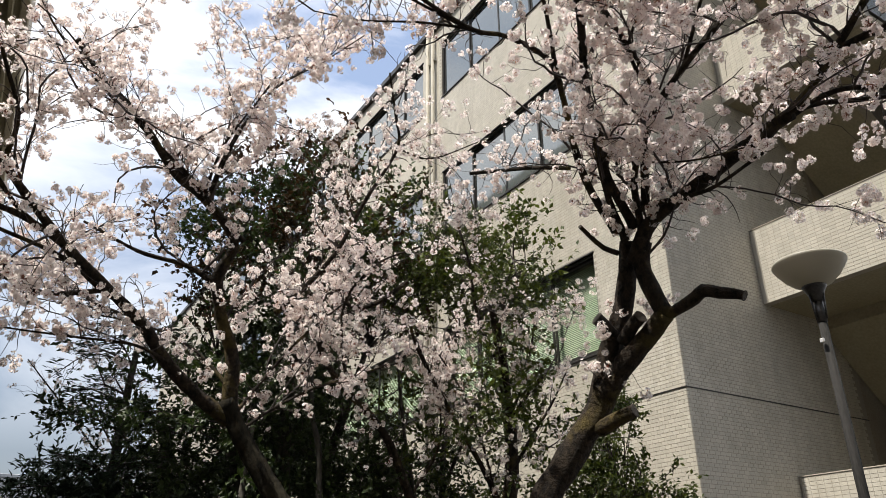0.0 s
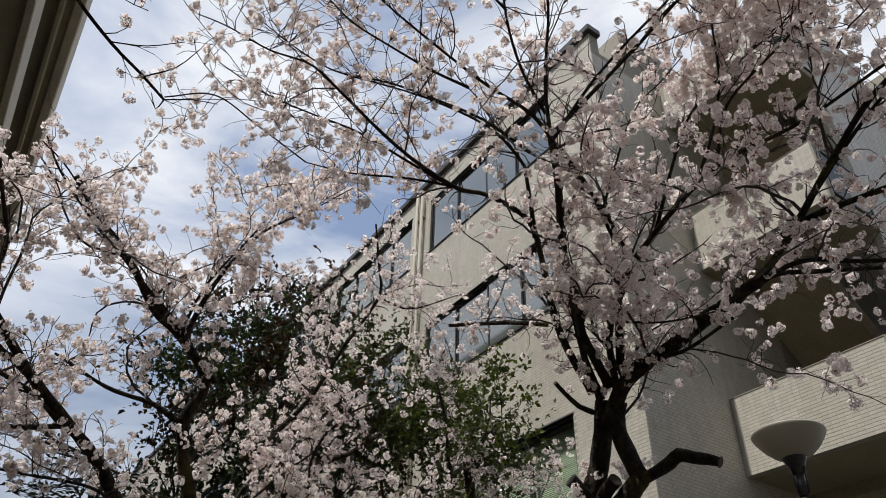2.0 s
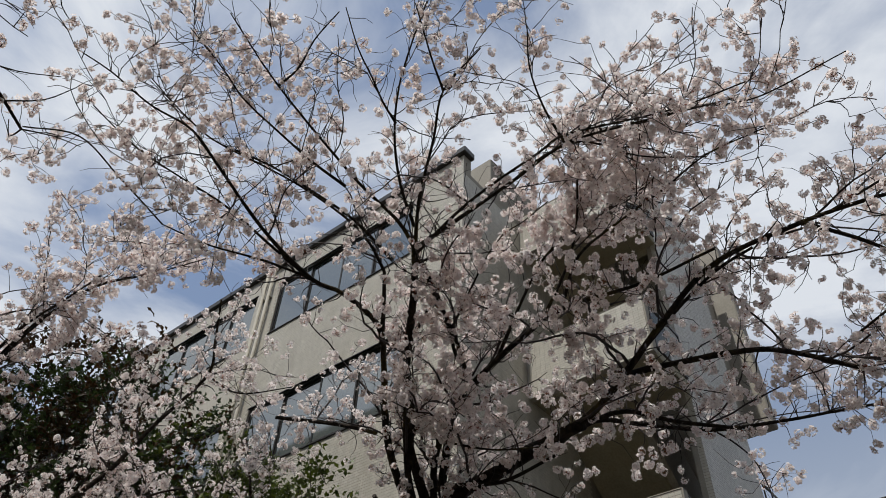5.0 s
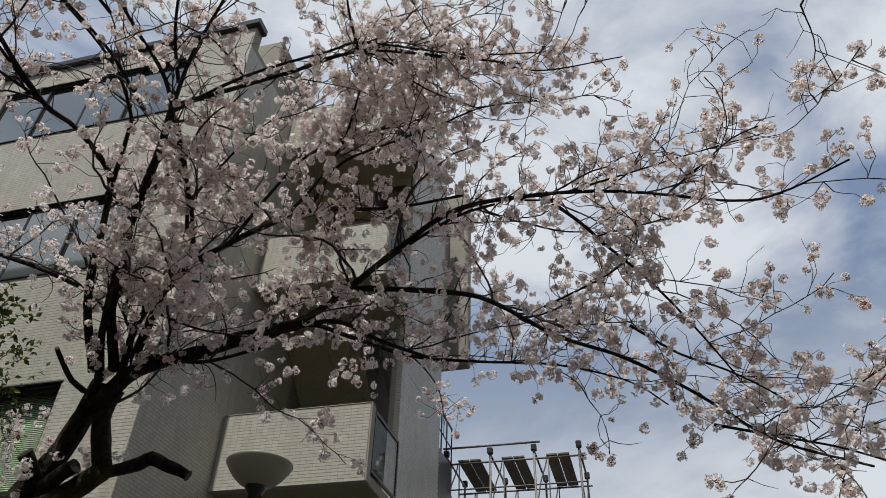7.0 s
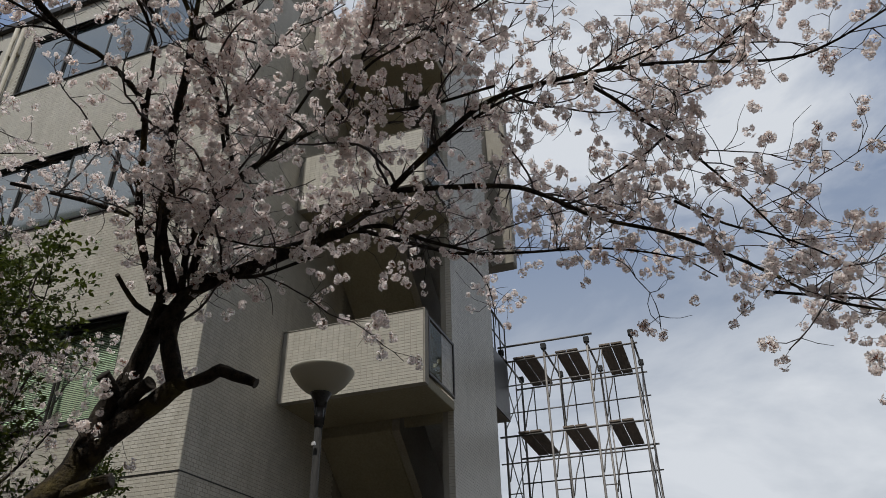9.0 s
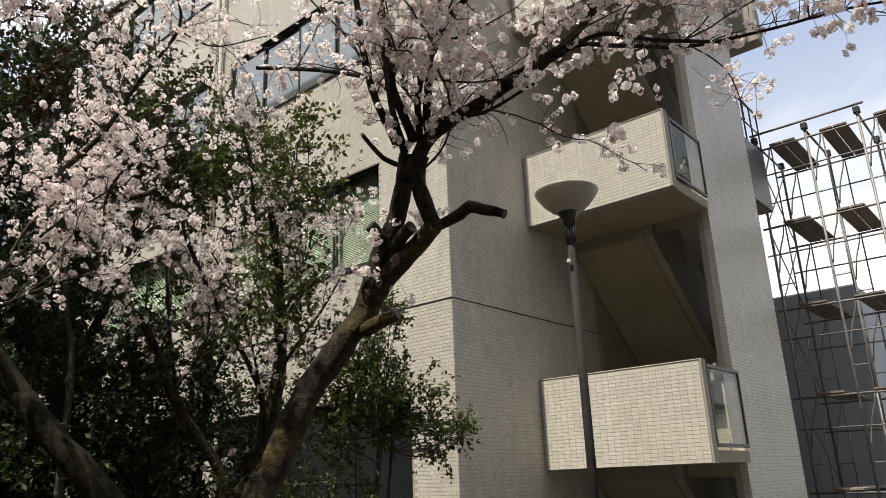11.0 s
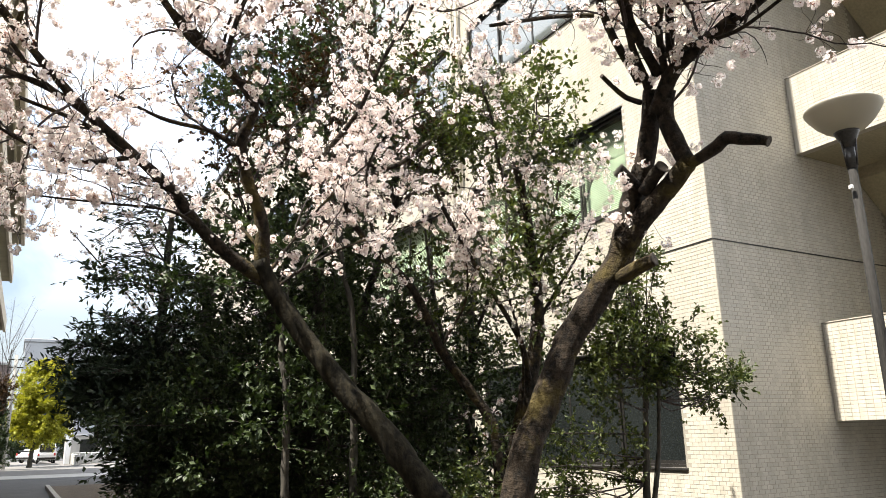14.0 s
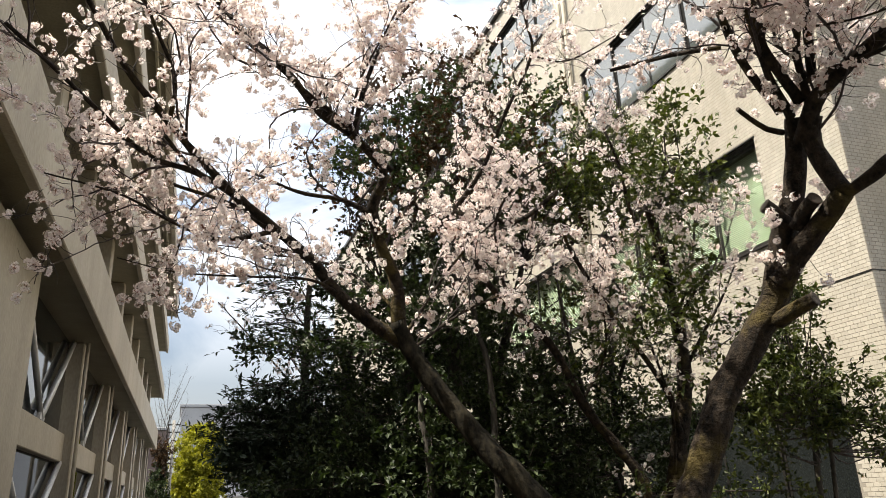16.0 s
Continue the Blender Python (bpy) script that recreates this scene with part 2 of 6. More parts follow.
LEAF_DARK = leafy("evergreen_leaf", (0.015, 0.025, 0.011), (0.066, 0.09, 0.034), (0.8, 1.0, 0.35), 0.2, 0.5, 1.0, 0.3)
LEAF_MID = leafy("camellia_leaf", (0.014, 0.028, 0.008), (0.115, 0.135, 0.035), (0.9, 1.0, 0.3), 0.25, 0.48, 1.4, 0.3)
LEAF_NEEDLE = leafy("yew_needles", (0.02, 0.032, 0.02), (0.075, 0.10, 0.062), (0.7, 1.0, 0.6), 0.15, 0.5, 1.0, 0.3)
LEAF_YELLOW = leafy("spring_yellow_leaf", (0.19, 0.20, 0.02), (0.42, 0.41, 0.06), (1.0, 1.0, 0.3), 0.35, 0.5, 0.6, 0.2)
LEAF_RED = leafy("bronze_young_leaf", (0.025, 0.016, 0.008), (0.085, 0.05, 0.02), (1.0, 0.7, 0.4), 0.2, 0.45, 1.0, 0.3)
ASPHALT = material("asphalt", (0.040, 0.040, 0.041), (0.075, 0.074, 0.072), 0.8, 0.9, 0.4, 120)
PAVING = material("pale_paving", (0.30, 0.29, 0.27), (0.42, 0.41, 0.38), 0.6, 0.9, 0.3, 60)
# paler than the asphalt: sunlight on the far road is put into the colour
SUNLIT_ROAD = material("sunlit_road", (0.10, 0.094, 0.086), (0.16, 0.152, 0.14), 0.5, 0.9, 0.3, 60)
MAUVE = material("mauve_brown_render", (0.115, 0.088, 0.088), (0.18, 0.142, 0.14), 0.9, 0.9, 0.2, 30)
SOIL = material("leaf_litter_soil", (0.03, 0.022, 0.015), (0.10, 0.075, 0.05), 5, 0.95, 0.9, 50)
KERB = material("kerb_concrete", (0.24, 0.23, 0.21), (0.36, 0.35, 0.32), 3, 0.9, 0.3, 60, vary=0.1)
# dark colour stands in for the lack of light inside the rooms
ROOM = material("room_gloom", (0.05, 0.05, 0.048), (0.09, 0.09, 0.085), 1, 0.9)
BLIND = material("green_blind", (0.36, 0.41, 0.27), (0.44, 0.49, 0.34), 2, 0.6, vary=0.08)
PANE = glass("window_glass", (0.80, 0.88, 0.84))
DARK_PANE = material("dark_window_glass", (0.010, 0.012, 0.012), (0.020, 0.023, 0.022), 0.8, 0.04)
SKY_PANE = material("coated_window_glass", (0.03, 0.045, 0.045), (0.05, 0.07, 0.07), 0.5, 0.05)
SKY_PANE.node_tree.nodes["Principled BSDF"].inputs["IOR"].default_value = 3.0
WHITE = material("white_car_paint", (0.72, 0.72, 0.72), (0.80, 0.80, 0.79), 2, 0.25)
BLACK = material("black_rubber", (0.012, 0.012, 0.012), (0.03, 0.03, 0.03), 8, 0.8)
LAMP_BOWL = leafy("lamp_bowl_acrylic", (0.40, 0.38, 0.31), (0.50, 0.475, 0.40), (1.0, 0.97, 0.9), 0.4, 0.35, 3.0, 0.5)
FAR_GREY = material("far_facade", (0.30, 0.31, 0.32), (0.40, 0.41, 0.42), 0.2, 0.8)
RED_LAMP = material("red_lens", (0.35, 0.02, 0.02), (0.45, 0.03, 0.02), 5, 0.3)


# ---- building helpers ----
def link_mesh(name, me, mat, parent=None, label="", smooth=False):
    ob = new(name, me)
    me.materials.append(mat)
    me.polygons.foreach_set("use_smooth", [smooth] * len(me.polygons))
    if parent is not None:
        ob.parent = parent
    if label:
        ob["label"] = label
    return ob


def part(name, bm, mat, parent=None, label="", smooth=False):
    me = bpy.data.meshes.new(name)
    bm.to_mesh(me)
    bm.free()
    return link_mesh(name, me, mat, parent, label, smooth)


def raw(name, verts, faces, mat, parent=None, label="", smooth=False):
    """A mesh from arrays, all faces with the same number of corners."""
    verts, faces = np.asarray(verts, dtype=np.float32), np.asarray(faces, dtype=np.int32)
    me = bpy.data.meshes.new(name)
    k = faces.shape[1]
    me.vertices.add(len(verts))
    me.vertices.foreach_set("co", verts.ravel())
    me.loops.add(faces.size)
    me.loops.foreach_set("vertex_index", faces.ravel())
    me.polygons.add(len(faces))
    me.polygons.foreach_set("loop_start", np.arange(0, faces.size, k, dtype=np.int32))
    me.polygons.foreach_set("loop_total", np.full(len(faces), k, dtype=np.int32))
    me.update(calc_edges=True)
    me.validate()
    return link_mesh(name, me, mat, parent, label, smooth)


def empty(name, label, category, at=(0, 0, 0), group="", kind=""):
    ob = new(name)
    ob.location = at
    return tagged(ob, label, category, group, kind)


def box(bm, lo, hi, bevel=0.0):
    made = bmesh.ops.create_cube(bm, size=1.0)
    size = [b - a for a, b in zip(lo, hi)]
    mid = [(a + b) / 2 for a, b in zip(lo, hi)]
    bmesh.ops.scale(bm, vec=size, verts=made["verts"])
    bmesh.ops.translate(bm, vec=mid, verts=made["verts"])
    if bevel:
        edges = list({e for v in made["verts"] for e in v.link_edges})
        bmesh.ops.bevel(bm, geom=edges, offset=bevel, segments=1, affect="EDGES")
    return bm


def a_box(name, lo, hi, mat, parent=None, bevel=0.006, label=""):
    return part(name, box(bmesh.new(), lo, hi, bevel), mat, parent, label)


def tube_arrays(points, radii, sides=8, cap=False):
    """Rings round a polyline, joined by quads."""
    p = np.array(points, dtype=float)
    r = np.array(radii, dtype=float)
    t = np.gradient(p, axis=0)
    t /= np.linalg.norm(t, axis=1)[:, None] + 1e-9
    up = np.array([0.31, 0.17, 0.93]) if abs(t[0][2]) < 0.9 else np.array([0.9, 0.2, 0.1])
    u = np.cross(t, up)
    u /= np.linalg.norm(u, axis=1)[:, None] + 1e-9
    w = np.cross(t, u)
    a = np.arange(sides) * 2 * np.pi / sides
    ring = (np.cos(a)[None, :, None] * u[:, None, :] + np.sin(a)[None, :, None] * w[:, None, :]) * r[:, None, None] + p[:, None, :]
    n = len(p)
    i = np.arange(n - 1)[:, None] * sides
    j = np.arange(sides)[None, :]
    k = (j + 1) % sides
    f = np.stack([i + j, i + k, i + sides + k, i + sides + j], -1).reshape(-1, 4)
    return ring.reshape(-1, 3), f


def tube(name, points, radius, mat, parent=None, sides=8, label="", bend=0):
    pts = spline(points, bend) if bend else points
    radii = radius if isinstance(radius, (list, np.ndarray)) else [radius] * len(pts)
    v, f = tube_arrays(pts, radii, sides)
    ob = raw(name, v, f, mat, parent, label, True)
    bm = bmesh.new()
    bm.from_mesh(ob.data)
    bmesh.ops.holes_fill(bm, edges=[e for e in bm.edges if e.is_boundary], sides=0)
    bm.to_mesh(ob.data)
    bm.free()
    return ob


def spline(points, step=0.06):
    """A smooth line through the points, sampled about every step metres."""
    p = np.array(points, dtype=float)
    q = np.vstack([2 * p[0] - p[1], p, 2 * p[-1] - p[-2]])
    out = []
    for i in range(1, len(q) - 2):
        n = max(2, int(np.linalg.norm(q[i + 1] - q[i]) / step))
        for s in np.arange(n) / n:
            out.append(0.5 * (2 * q[i] + (q[i + 1] - q[i - 1]) * s + (2 * q[i - 1] - 5 * q[i] + 4 * q[i + 1] - q[i + 2]) * s ** 2 + (3 * q[i] - q[i - 1] - 3 * q[i + 1] + q[i + 2]) * s ** 3))
    out.append(p[-1])
    return np.array(out)


def wall_with_openings(name, label, plane, lo, hi, thick, openings, mat):
    """A wall in the plane 'x' or 'y', from lo to hi (along, height), with holes; thick goes away from the outer face."""
    axis, at = plane
    us = sorted({lo[0], hi[0], *[o[0] for o in openings], *[o[2] for o in openings]})
    vs = sorted({lo[1], hi[1], *[o[1] for o in openings], *[o[3] for o in openings]})
    bm = bmesh.new()
    for u0, u1 in zip(us, us[1:]):
        for v0, v1 in zip(vs, vs[1:]):
            um, vm = (u0 + u1) / 2, (v0 + v1) / 2
            if any(o[0] < um < o[2] and o[1] < vm < o[3] for o in openings):
                continue
            if axis == "x":
                box(bm, (at, u0, v0), (at + thick, u1, v1))
            else:
                box(bm, (u0, at, v0), (u1, at + thick, v1))
    bmesh.ops.remove_doubles(bm, verts=bm.verts, dist=0.0005)
    ob = part(name, bm, mat)
    return tagged(ob, label, "wall", kind="structure")


def tiles(name, parent, origin, along, up, normal, length, height, skips=(), bond=True, pitch=(0.105, 0.0525), singles=0, near=None):
    """Small oblong tiles with open joints on one face. The first singles of them (nearest to near) are pieces of their own."""
    o, a, u, n = (np.array(v, dtype=float) for v in (origin, along, up, normal))
    w, h, d = pitch[0] - 0.0055, pitch[1] - 0.0055, 0.0025
    spots, halves = [], []
    for j in range(int(height / pitch[1])):
        if bond and j % 2:
            halves.append((0.003, j * pitch[1] + 0.003))
        shift = pitch[0] / 2 if bond and j % 2 else 0.0
        for i in range(int((length - shift) / pitch[0])):
            s, v = i * pitch[0] + shift + 0.003, j * pitch[1] + 0.003
            if any(k[0] - 0.05 < s + w / 2 < k[2] + 0.05 and k[1] - 0.03 < v + h / 2 < k[3] + 0.03 for k in skips):
                continue
            spots.append((s, v))
    spots = np.array(spots)
    base = o + spots[:, :1] * a + spots[:, 1:] * u
    order = np.argsort(np.linalg.norm(base - np.array(near), axis=1)) if singles else np.arange(len(base))
    e = 0.001
    c = np.array([[0, 0, 0], [w, 0, 0], [w, h, 0], [0, h, 0], [e, e, d], [w - e, e, d], [w - e, h - e, d], [e, h - e, d]])
    corners = c[:, :1] * a + c[:, 1:2] * u + c[:, 2:] * n
    quads = np.array([[4, 5, 6, 7], [0, 1, 5, 4], [1, 2, 6, 5], [2, 3, 7, 6], [3, 0, 4, 7]])
    if np.dot(np.cross(a, u), n) < 0:
        quads = quads[:, ::-1]
    rest = base[order[singles:]]
    v = (rest[:, None, :] + corners[None]).reshape(-1, 3)
    f = (np.arange(len(rest))[:, None, None] * 8 + quads[None]).reshape(-1, 4)
    if halves:
        halves = np.array([k for k in halves if not any(s[0] - 0.05 < 0.02 < s[2] and s[1] < k[1] + h / 2 < s[3] for s in skips)])
        small = c * np.array([(pitch[0] / 2 - 0.007) / w, 1, 1])
        small = small[:, :1] * a + small[:, 1:2] * u + small[:, 2:] * n
        ends = o + halves[:, :1] * a + halves[:, 1:] * u
        f = np.vstack([f, (np.arange(len(ends))[:, None, None] * 8 + quads[None]).reshape(-1, 4) + len(v)])
        v = np.vstack([v, (ends[:, None, :] + small[None]).reshape(-1, 3)])
    if len(rest):
        ob = raw(name, v, f, TILE, parent, "cream oblong glazed tiles")
        ob["kind"] = "stuff"
    later.append((parent, corners, quads, base[order[:singles]]))


later = []          # single tiles, laid last
# ---- ground ----
bm = bmesh.new()
bmesh.ops.create_grid(bm, x_segments=8, y_segments=8, size=900)
tagged(part("ground", bm, ASPHALT), "worn grey asphalt ground reaching the horizon", "ground", kind="structure")
bed = a_box("planting_bed", (1.35, 2.6, -0.1), (7.62, 34.0, 0.09), SOIL, None, 0.03)
tagged(bed, "raised planting bed of dark soil and leaf litter", "planting bed", kind="structure")
pav = a_box("pavement", (-6.0, 45.5, -0.05), (14.0, 50.5, 0.012), PAVING, None, 0.004)
tagged(pav, "pale sunlit concrete paving across the far street", "pavement", kind="structure")
road = a_box("road", (-6.0, 50.5, -0.05), (14.0, 99.0, 0.008), SUNLIT_ROAD, None, 0.004)
tagged(road, "grey-brown road surface at the end of the street, coloured paler as sunlit", "road", kind="structure")
kerb = empty("kerb", "row of grey concrete kerb stones round the bed", "kerb", kind="structure")
for i in range(31):
    a_box("kerb_stone", (1.2, 2.6 + i * 1.01, -0.05), (1.35, 3.6 + i * 1.01, 0.15), KERB, kerb, 0.012)
for i in range(6):
    a_box("kerb_stone", (1.35 + i * 1.01, 2.45, -0.05), (2.35 + i * 1.01, 2.6, 0.15), KERB, kerb, 0.012)

# ---- the tiled building: street wall, side wall, stair tower ----
XA, YC, XB = 7.68, 6.3, 9.72
FLOORS = (0.2, 3.95, 7.7, 11.42)
ROOF = 14.6
openings = []
for z in FLOORS:
    sill = z + 0.94
    openings += [(7.72, sill, 12.15, sill + 1.62), (13.05, sill, 17.2, sill + 1.62), (18.4, sill, 22.6, sill + 1.62), (23.8, sill, 28.0, sill + 1.62)]
openings[0] = (7.12, 1.15, 11.9, 2.78)
SPLIT = 12.6
near_holes, far_holes = [o for o in openings if o[0] < SPLIT], [o for o in openings if o[0] > SPLIT]
wall_a = wall_with_openings("wall_west", "cream tiled facade with rows of windows, stained under the sills", ("x", XA), (YC, 0.0), (SPLIT, ROOF), 0.25, near_holes, GROUT)
wall_with_openings("wall_west_far", "cream tiled facade with rows of windows beyond the downpipes", ("x", XA), (SPLIT, 0.0), (40.0, ROOF), 0.25, far_holes, FAR_TILE)
tiles("tiling", wall_a, (XA, YC, 0.0), (0, 1, 0), (0, 0, 1), (-1, 0, 0), SPLIT - YC, ROOF - 0.02, [(o[0] - YC, o[1], o[2] - YC, o[3]) for o in near_holes], singles=300, near=(XA, YC, 3.0))
wall_b = wall_with_openings("wall_south", "shaded cream tiled side wall of the building", ("y", YC), (XA + 0.25, 0.0), (11.9, ROOF - 0.5), 0.25, [], GROUT)
tiles("tiling", wall_b, (XA, YC, 0.0), (1, 0, 0), (0, 0, 1), (0, -1, 0), 4.1, ROOF - 0.6, singles=300, near=(XA + 0.5, YC, 2.5))
a_box("sealant_joint", (XA - 0.012, YC - 0.012, 4.040), (XA, SPLIT, 4.054), DARK_METAL, wall_a, 0.0)
a_box("sealant_joint", (XA, YC - 0.012, 4.040), (11.9, YC, 4.054), DARK_METAL, wall_b, 0.0)
a_box("trim", (XA - 0.10, YC - 0.1, ROOF - 0.02), (XA + 0.27, 40.0, ROOF + 0.16), DARK_METAL, None, 0.02)
tagged(bpy.data.objects["trim"], "dark metal coping along the roof edge", "coping", kind="structure")
rb = a_box("roof", (XA + 0.25, YC + 0.25, ROOF - 0.4), (22.0, 40.0, ROOF - 0.1), CONCRETE, None, 0.02)
tagged(rb, "flat concrete roof behind the parapet", "roof", kind="structure")
bk = a_box("wall_east", (21.8, YC + 0.25, 0.0), (22.0, 40.0, ROOF - 0.4), CONCRETE, None, 0.01)
tagged(bk, "plain concrete rear wall closing the building", "wall", kind="structure")
nk = a_box("wall_north", (XA + 0.25, 39.8, 0.0), (21.8, 40.0, ROOF - 0.4), CONCRETE, None, 0.01)
tagged(nk, "plain concrete end wall closing the building", "wall", kind="structure")
for z in FLOORS[1:]:
    fl = a_box("floor", (XA + 0.25, YC + 0.25, z - 0.2), (21.8, 39.8, z), CONCRETE, None, 0.0)
    tagged(fl, "plain concrete floor slab inside the building", "floor", kind="structure")
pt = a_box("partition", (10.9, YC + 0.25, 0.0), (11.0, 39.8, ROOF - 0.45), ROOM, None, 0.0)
tagged(pt, "inner wall behind the windows, coloured dark to make the room dim", "wall", kind="structure")


def window(index, y0, z0, y1, z1, blind, dark, upper):
    """A sliding window of four sashes in the street wall: frame, sashes, panes, perhaps a drawn blind."""
    w = empty("window_%d" % index, "bronze framed sliding window" + (" with a drawn pale green blind" if blind else " with dark reflecting panes"), "window", (XA, y0, z0), "windows of the tiled building", "structure")
    fr = bmesh.new()
    dx0, dx1, b = 0.03, 0.13, 0.04
    W, H = y1 - y0, z1 - z0
    box(fr, (dx0, 0, 0), (dx1, W, b))
    box(fr, (dx0, 0, H - b), (dx1, W, H))
    box(fr, (dx0, 0, b), (dx1, b, H - b))
    box(fr, (dx0, W - b, b), (dx1, W, H - b))
    part("window_frame", fr, DARK_METAL, w)
    a_box("window_sill", (-0.03, -0.03, -0.035), (0.03, W + 0.03, 0.0), DARK_METAL, w, 0.008)
    a_box("window_head", (-0.02, -0.02, H), (0.03, W + 0.02, H + 0.03), DARK_METAL, w, 0.006)
    n = 4
    for i in range(n):
        a, c = b + (W - 2 * b) * i / n, b + (W - 2 * b) * (i + 1) / n
        off = 0.055 if i % 2 else 0.085
        s = bmesh.new()
        box(s, (off, a, b), (off + 0.025, a + 0.04, H - b))
        box(s, (off, c - 0.04, b), (off + 0.025, c, H - b))
        box(s, (off, a + 0.04, b), (off + 0.025, c - 0.04, b + 0.045))
        box(s, (off, a + 0.04, H - b - 0.045), (off + 0.025, c - 0.04, H - b))
        sash = part("sash", s, DARK_METAL, w)
        pane = a_box("pane", (off + 0.01, a + 0.04, b + 0.045), (off + 0.015, c - 0.04, H - b - 0.045), SKY_PANE if upper else DARK_PANE if dark else PANE, sash, 0.0)
        pane.visible_shadow = dark or upper
    if blind:
        bl = empty("blind", "", "")
        bl.parent = w
        slat = None
        count = int((H - 0.12) / 0.03)
        for k in range(count):
            if slat is None:
                bm = bmesh.new()
                box(bm, (-0.012, b, -0.001), (0.012, W - b, 0.001))
                bmesh.ops.rotate(bm, verts=bm.verts, cent=(0, 0, 0), matrix=Matrix.Rotation(radians(-58), 3, "Y"))
                slat = part("slat", bm, BLIND, bl)
                one = slat
            else:
                one = new("slat", slat.data)
                one.parent = bl
            one.location = (0.22, 0, H - 0.08 - k * 0.03)
    return w


for i, o in enumerate(openings):
    storey = i // 4
    window(i + 1, *o, blind=(i in (4, 5)), dark=storey == 0, upper=storey > 1)

for y in (12.45, 12.68):
    pipe = tube("downpipe", [(XA - 0.09, y, 0.05), (XA - 0.09, y, ROOF - 0.1)], 0.045, PIPE, None, 10)
    tagged(pipe, "cream painted downpipe running up the tiled facade", "downpipe", group="downpipes")
    for z in (1.5, 3.6, 5.6, 7.6, 9.6, 11.6, 13.6):
        a_box("bracket", (XA - 0.10, y - 0.06, z), (XA, y + 0.06, z + 0.03), PIPE, pipe, 0.004)


def balcony(z, y0, top, singles):
    """A stair landing: slab, tiled parapet towards the street, open end with a framed railing."""
    b = empty("balcony", "stair landing with a cream tiled parapet and a framed end railing", "balcony", (XB, y0, z), "stair landings of the tower")
    L, D = YC - y0 - 0.012, 1.42
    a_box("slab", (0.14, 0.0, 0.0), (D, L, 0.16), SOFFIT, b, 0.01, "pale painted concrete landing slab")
    par = a_box("parapet", (0.0, 0.0, 0.0), (0.14, L, top), GROUT, b, 0.006)
    tiles("tiling", par, (0.0, 0.004, 0.0), (0, 1, 0), (0, 0, 1), (-1, 0, 0), L, top, bond=False, singles=singles, near=(0, 0, 0.6))
    a_box("coping", (-0.008, -0.02, top), (0.155, L, top + 0.02), CONCRETE, b, 0.006)
    a_box("end_post", (-0.006, -0.03, -0.004), (0.15, -0.004, top + 0.02), CONCRETE, b, 0.005)
    rail = empty("railing", "", "")
    rail.parent = b
    a_box("top_rail", (0.2, -0.02, top - 0.08), (D, 0.03, top - 0.03), DARK_METAL, rail, 0.006)
    a_box("bottom_rail", (0.2, -0.02, 0.2), (D, 0.03, 0.25), DARK_METAL, rail, 0.006)
    for x in (0.2, D - 0.05):
        a_box("upright", (x, -0.02, 0.25), (x + 0.05, 0.03, top - 0.08), DARK_METAL, rail, 0.006)
    a_box("wired_pane", (0.25, 0.0, 0.25), (0.82, 0.008, top - 0.08), PANE, rail, 0.0).visible_shadow = False
    mesh_bm = bmesh.new()
    for k in range(22):
        x = 0.84 + k * 0.024
        if x < D - 0.06:
            box(mesh_bm, (x, 0.0, 0.25), (x + 0.005, 0.005, top - 0.08))
    for k in range(int((top - 0.33) / 0.024)):
        box(mesh_bm, (0.82, 0.0, 0.25 + k * 0.024), (D - 0.05, 0.005, 0.255 + k * 0.024))
    part("steel_mesh", mesh_bm, PALE_METAL, rail, "fine pale steel mesh infill")
    return b


for z, y0, top in ((1.70, 3.73, 1.33), (5.57, 3.77, 1.23), (9.3, 3.77, 1.23), (13.0, 3.77, 1.23)):
    balcony(z, y0, top, 300 if z < 6 else 0)


def stair_flight(x_low, z_low, x_high, z_high, y0, y1):
    """One concrete flight, a single body: stepped top, smooth sloping underside."""
    s = empty("stair_flight", "concrete stair flight with a smooth sloping painted soffit", "stairs", (x_low, y0, z_low), "flights of the stair tower")
    n = 11
    run, rise = (x_high - x_low) / n, (z_high - z_low) / n
    profile = [(0.0, 0.0)]
    for i in range(n):
        profile += [(run * i, rise * (i + 1)), (run * (i + 1), rise * (i + 1))]
    profile += [(run * n, rise * n - 0.32), (0.0, -0.32)]
    bm = bmesh.new()
    near = [bm.verts.new((x, 0, z)) for x, z in profile]
    far_side = [bm.verts.new((x, y1 - y0, z)) for x, z in profile]
    bm.faces.new(near)
    bm.faces.new(far_side[::-1])
    for i in range(len(profile)):
        k = (i + 1) % len(profile)
        bm.faces.new((near[i], far_side[i], far_side[k], near[k]))
    bmesh.ops.recalc_face_normals(bm, faces=bm.faces)
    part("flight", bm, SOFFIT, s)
    under = bmesh.new()
    edge = [(0.0, -0.325), (run * n, rise * n - 0.325), (run * n, rise * n - 0.345), (0.0, -0.345)]
    a = [under.verts.new((x, 0.03, z)) for x, z in edge]
    b = [under.verts.new((x, y1 - y0 - 0.03, z)) for x, z in edge]
    under.faces.new(a)
    under.faces.new(b[::-1])
    for i in range(4):
        k = (i + 1) % 4
        under.faces.new((a[i], b[i], b[k], a[k]))
    bmesh.ops.recalc_face_normals(under, faces=under.faces)
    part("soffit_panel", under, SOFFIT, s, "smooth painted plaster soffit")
    return s


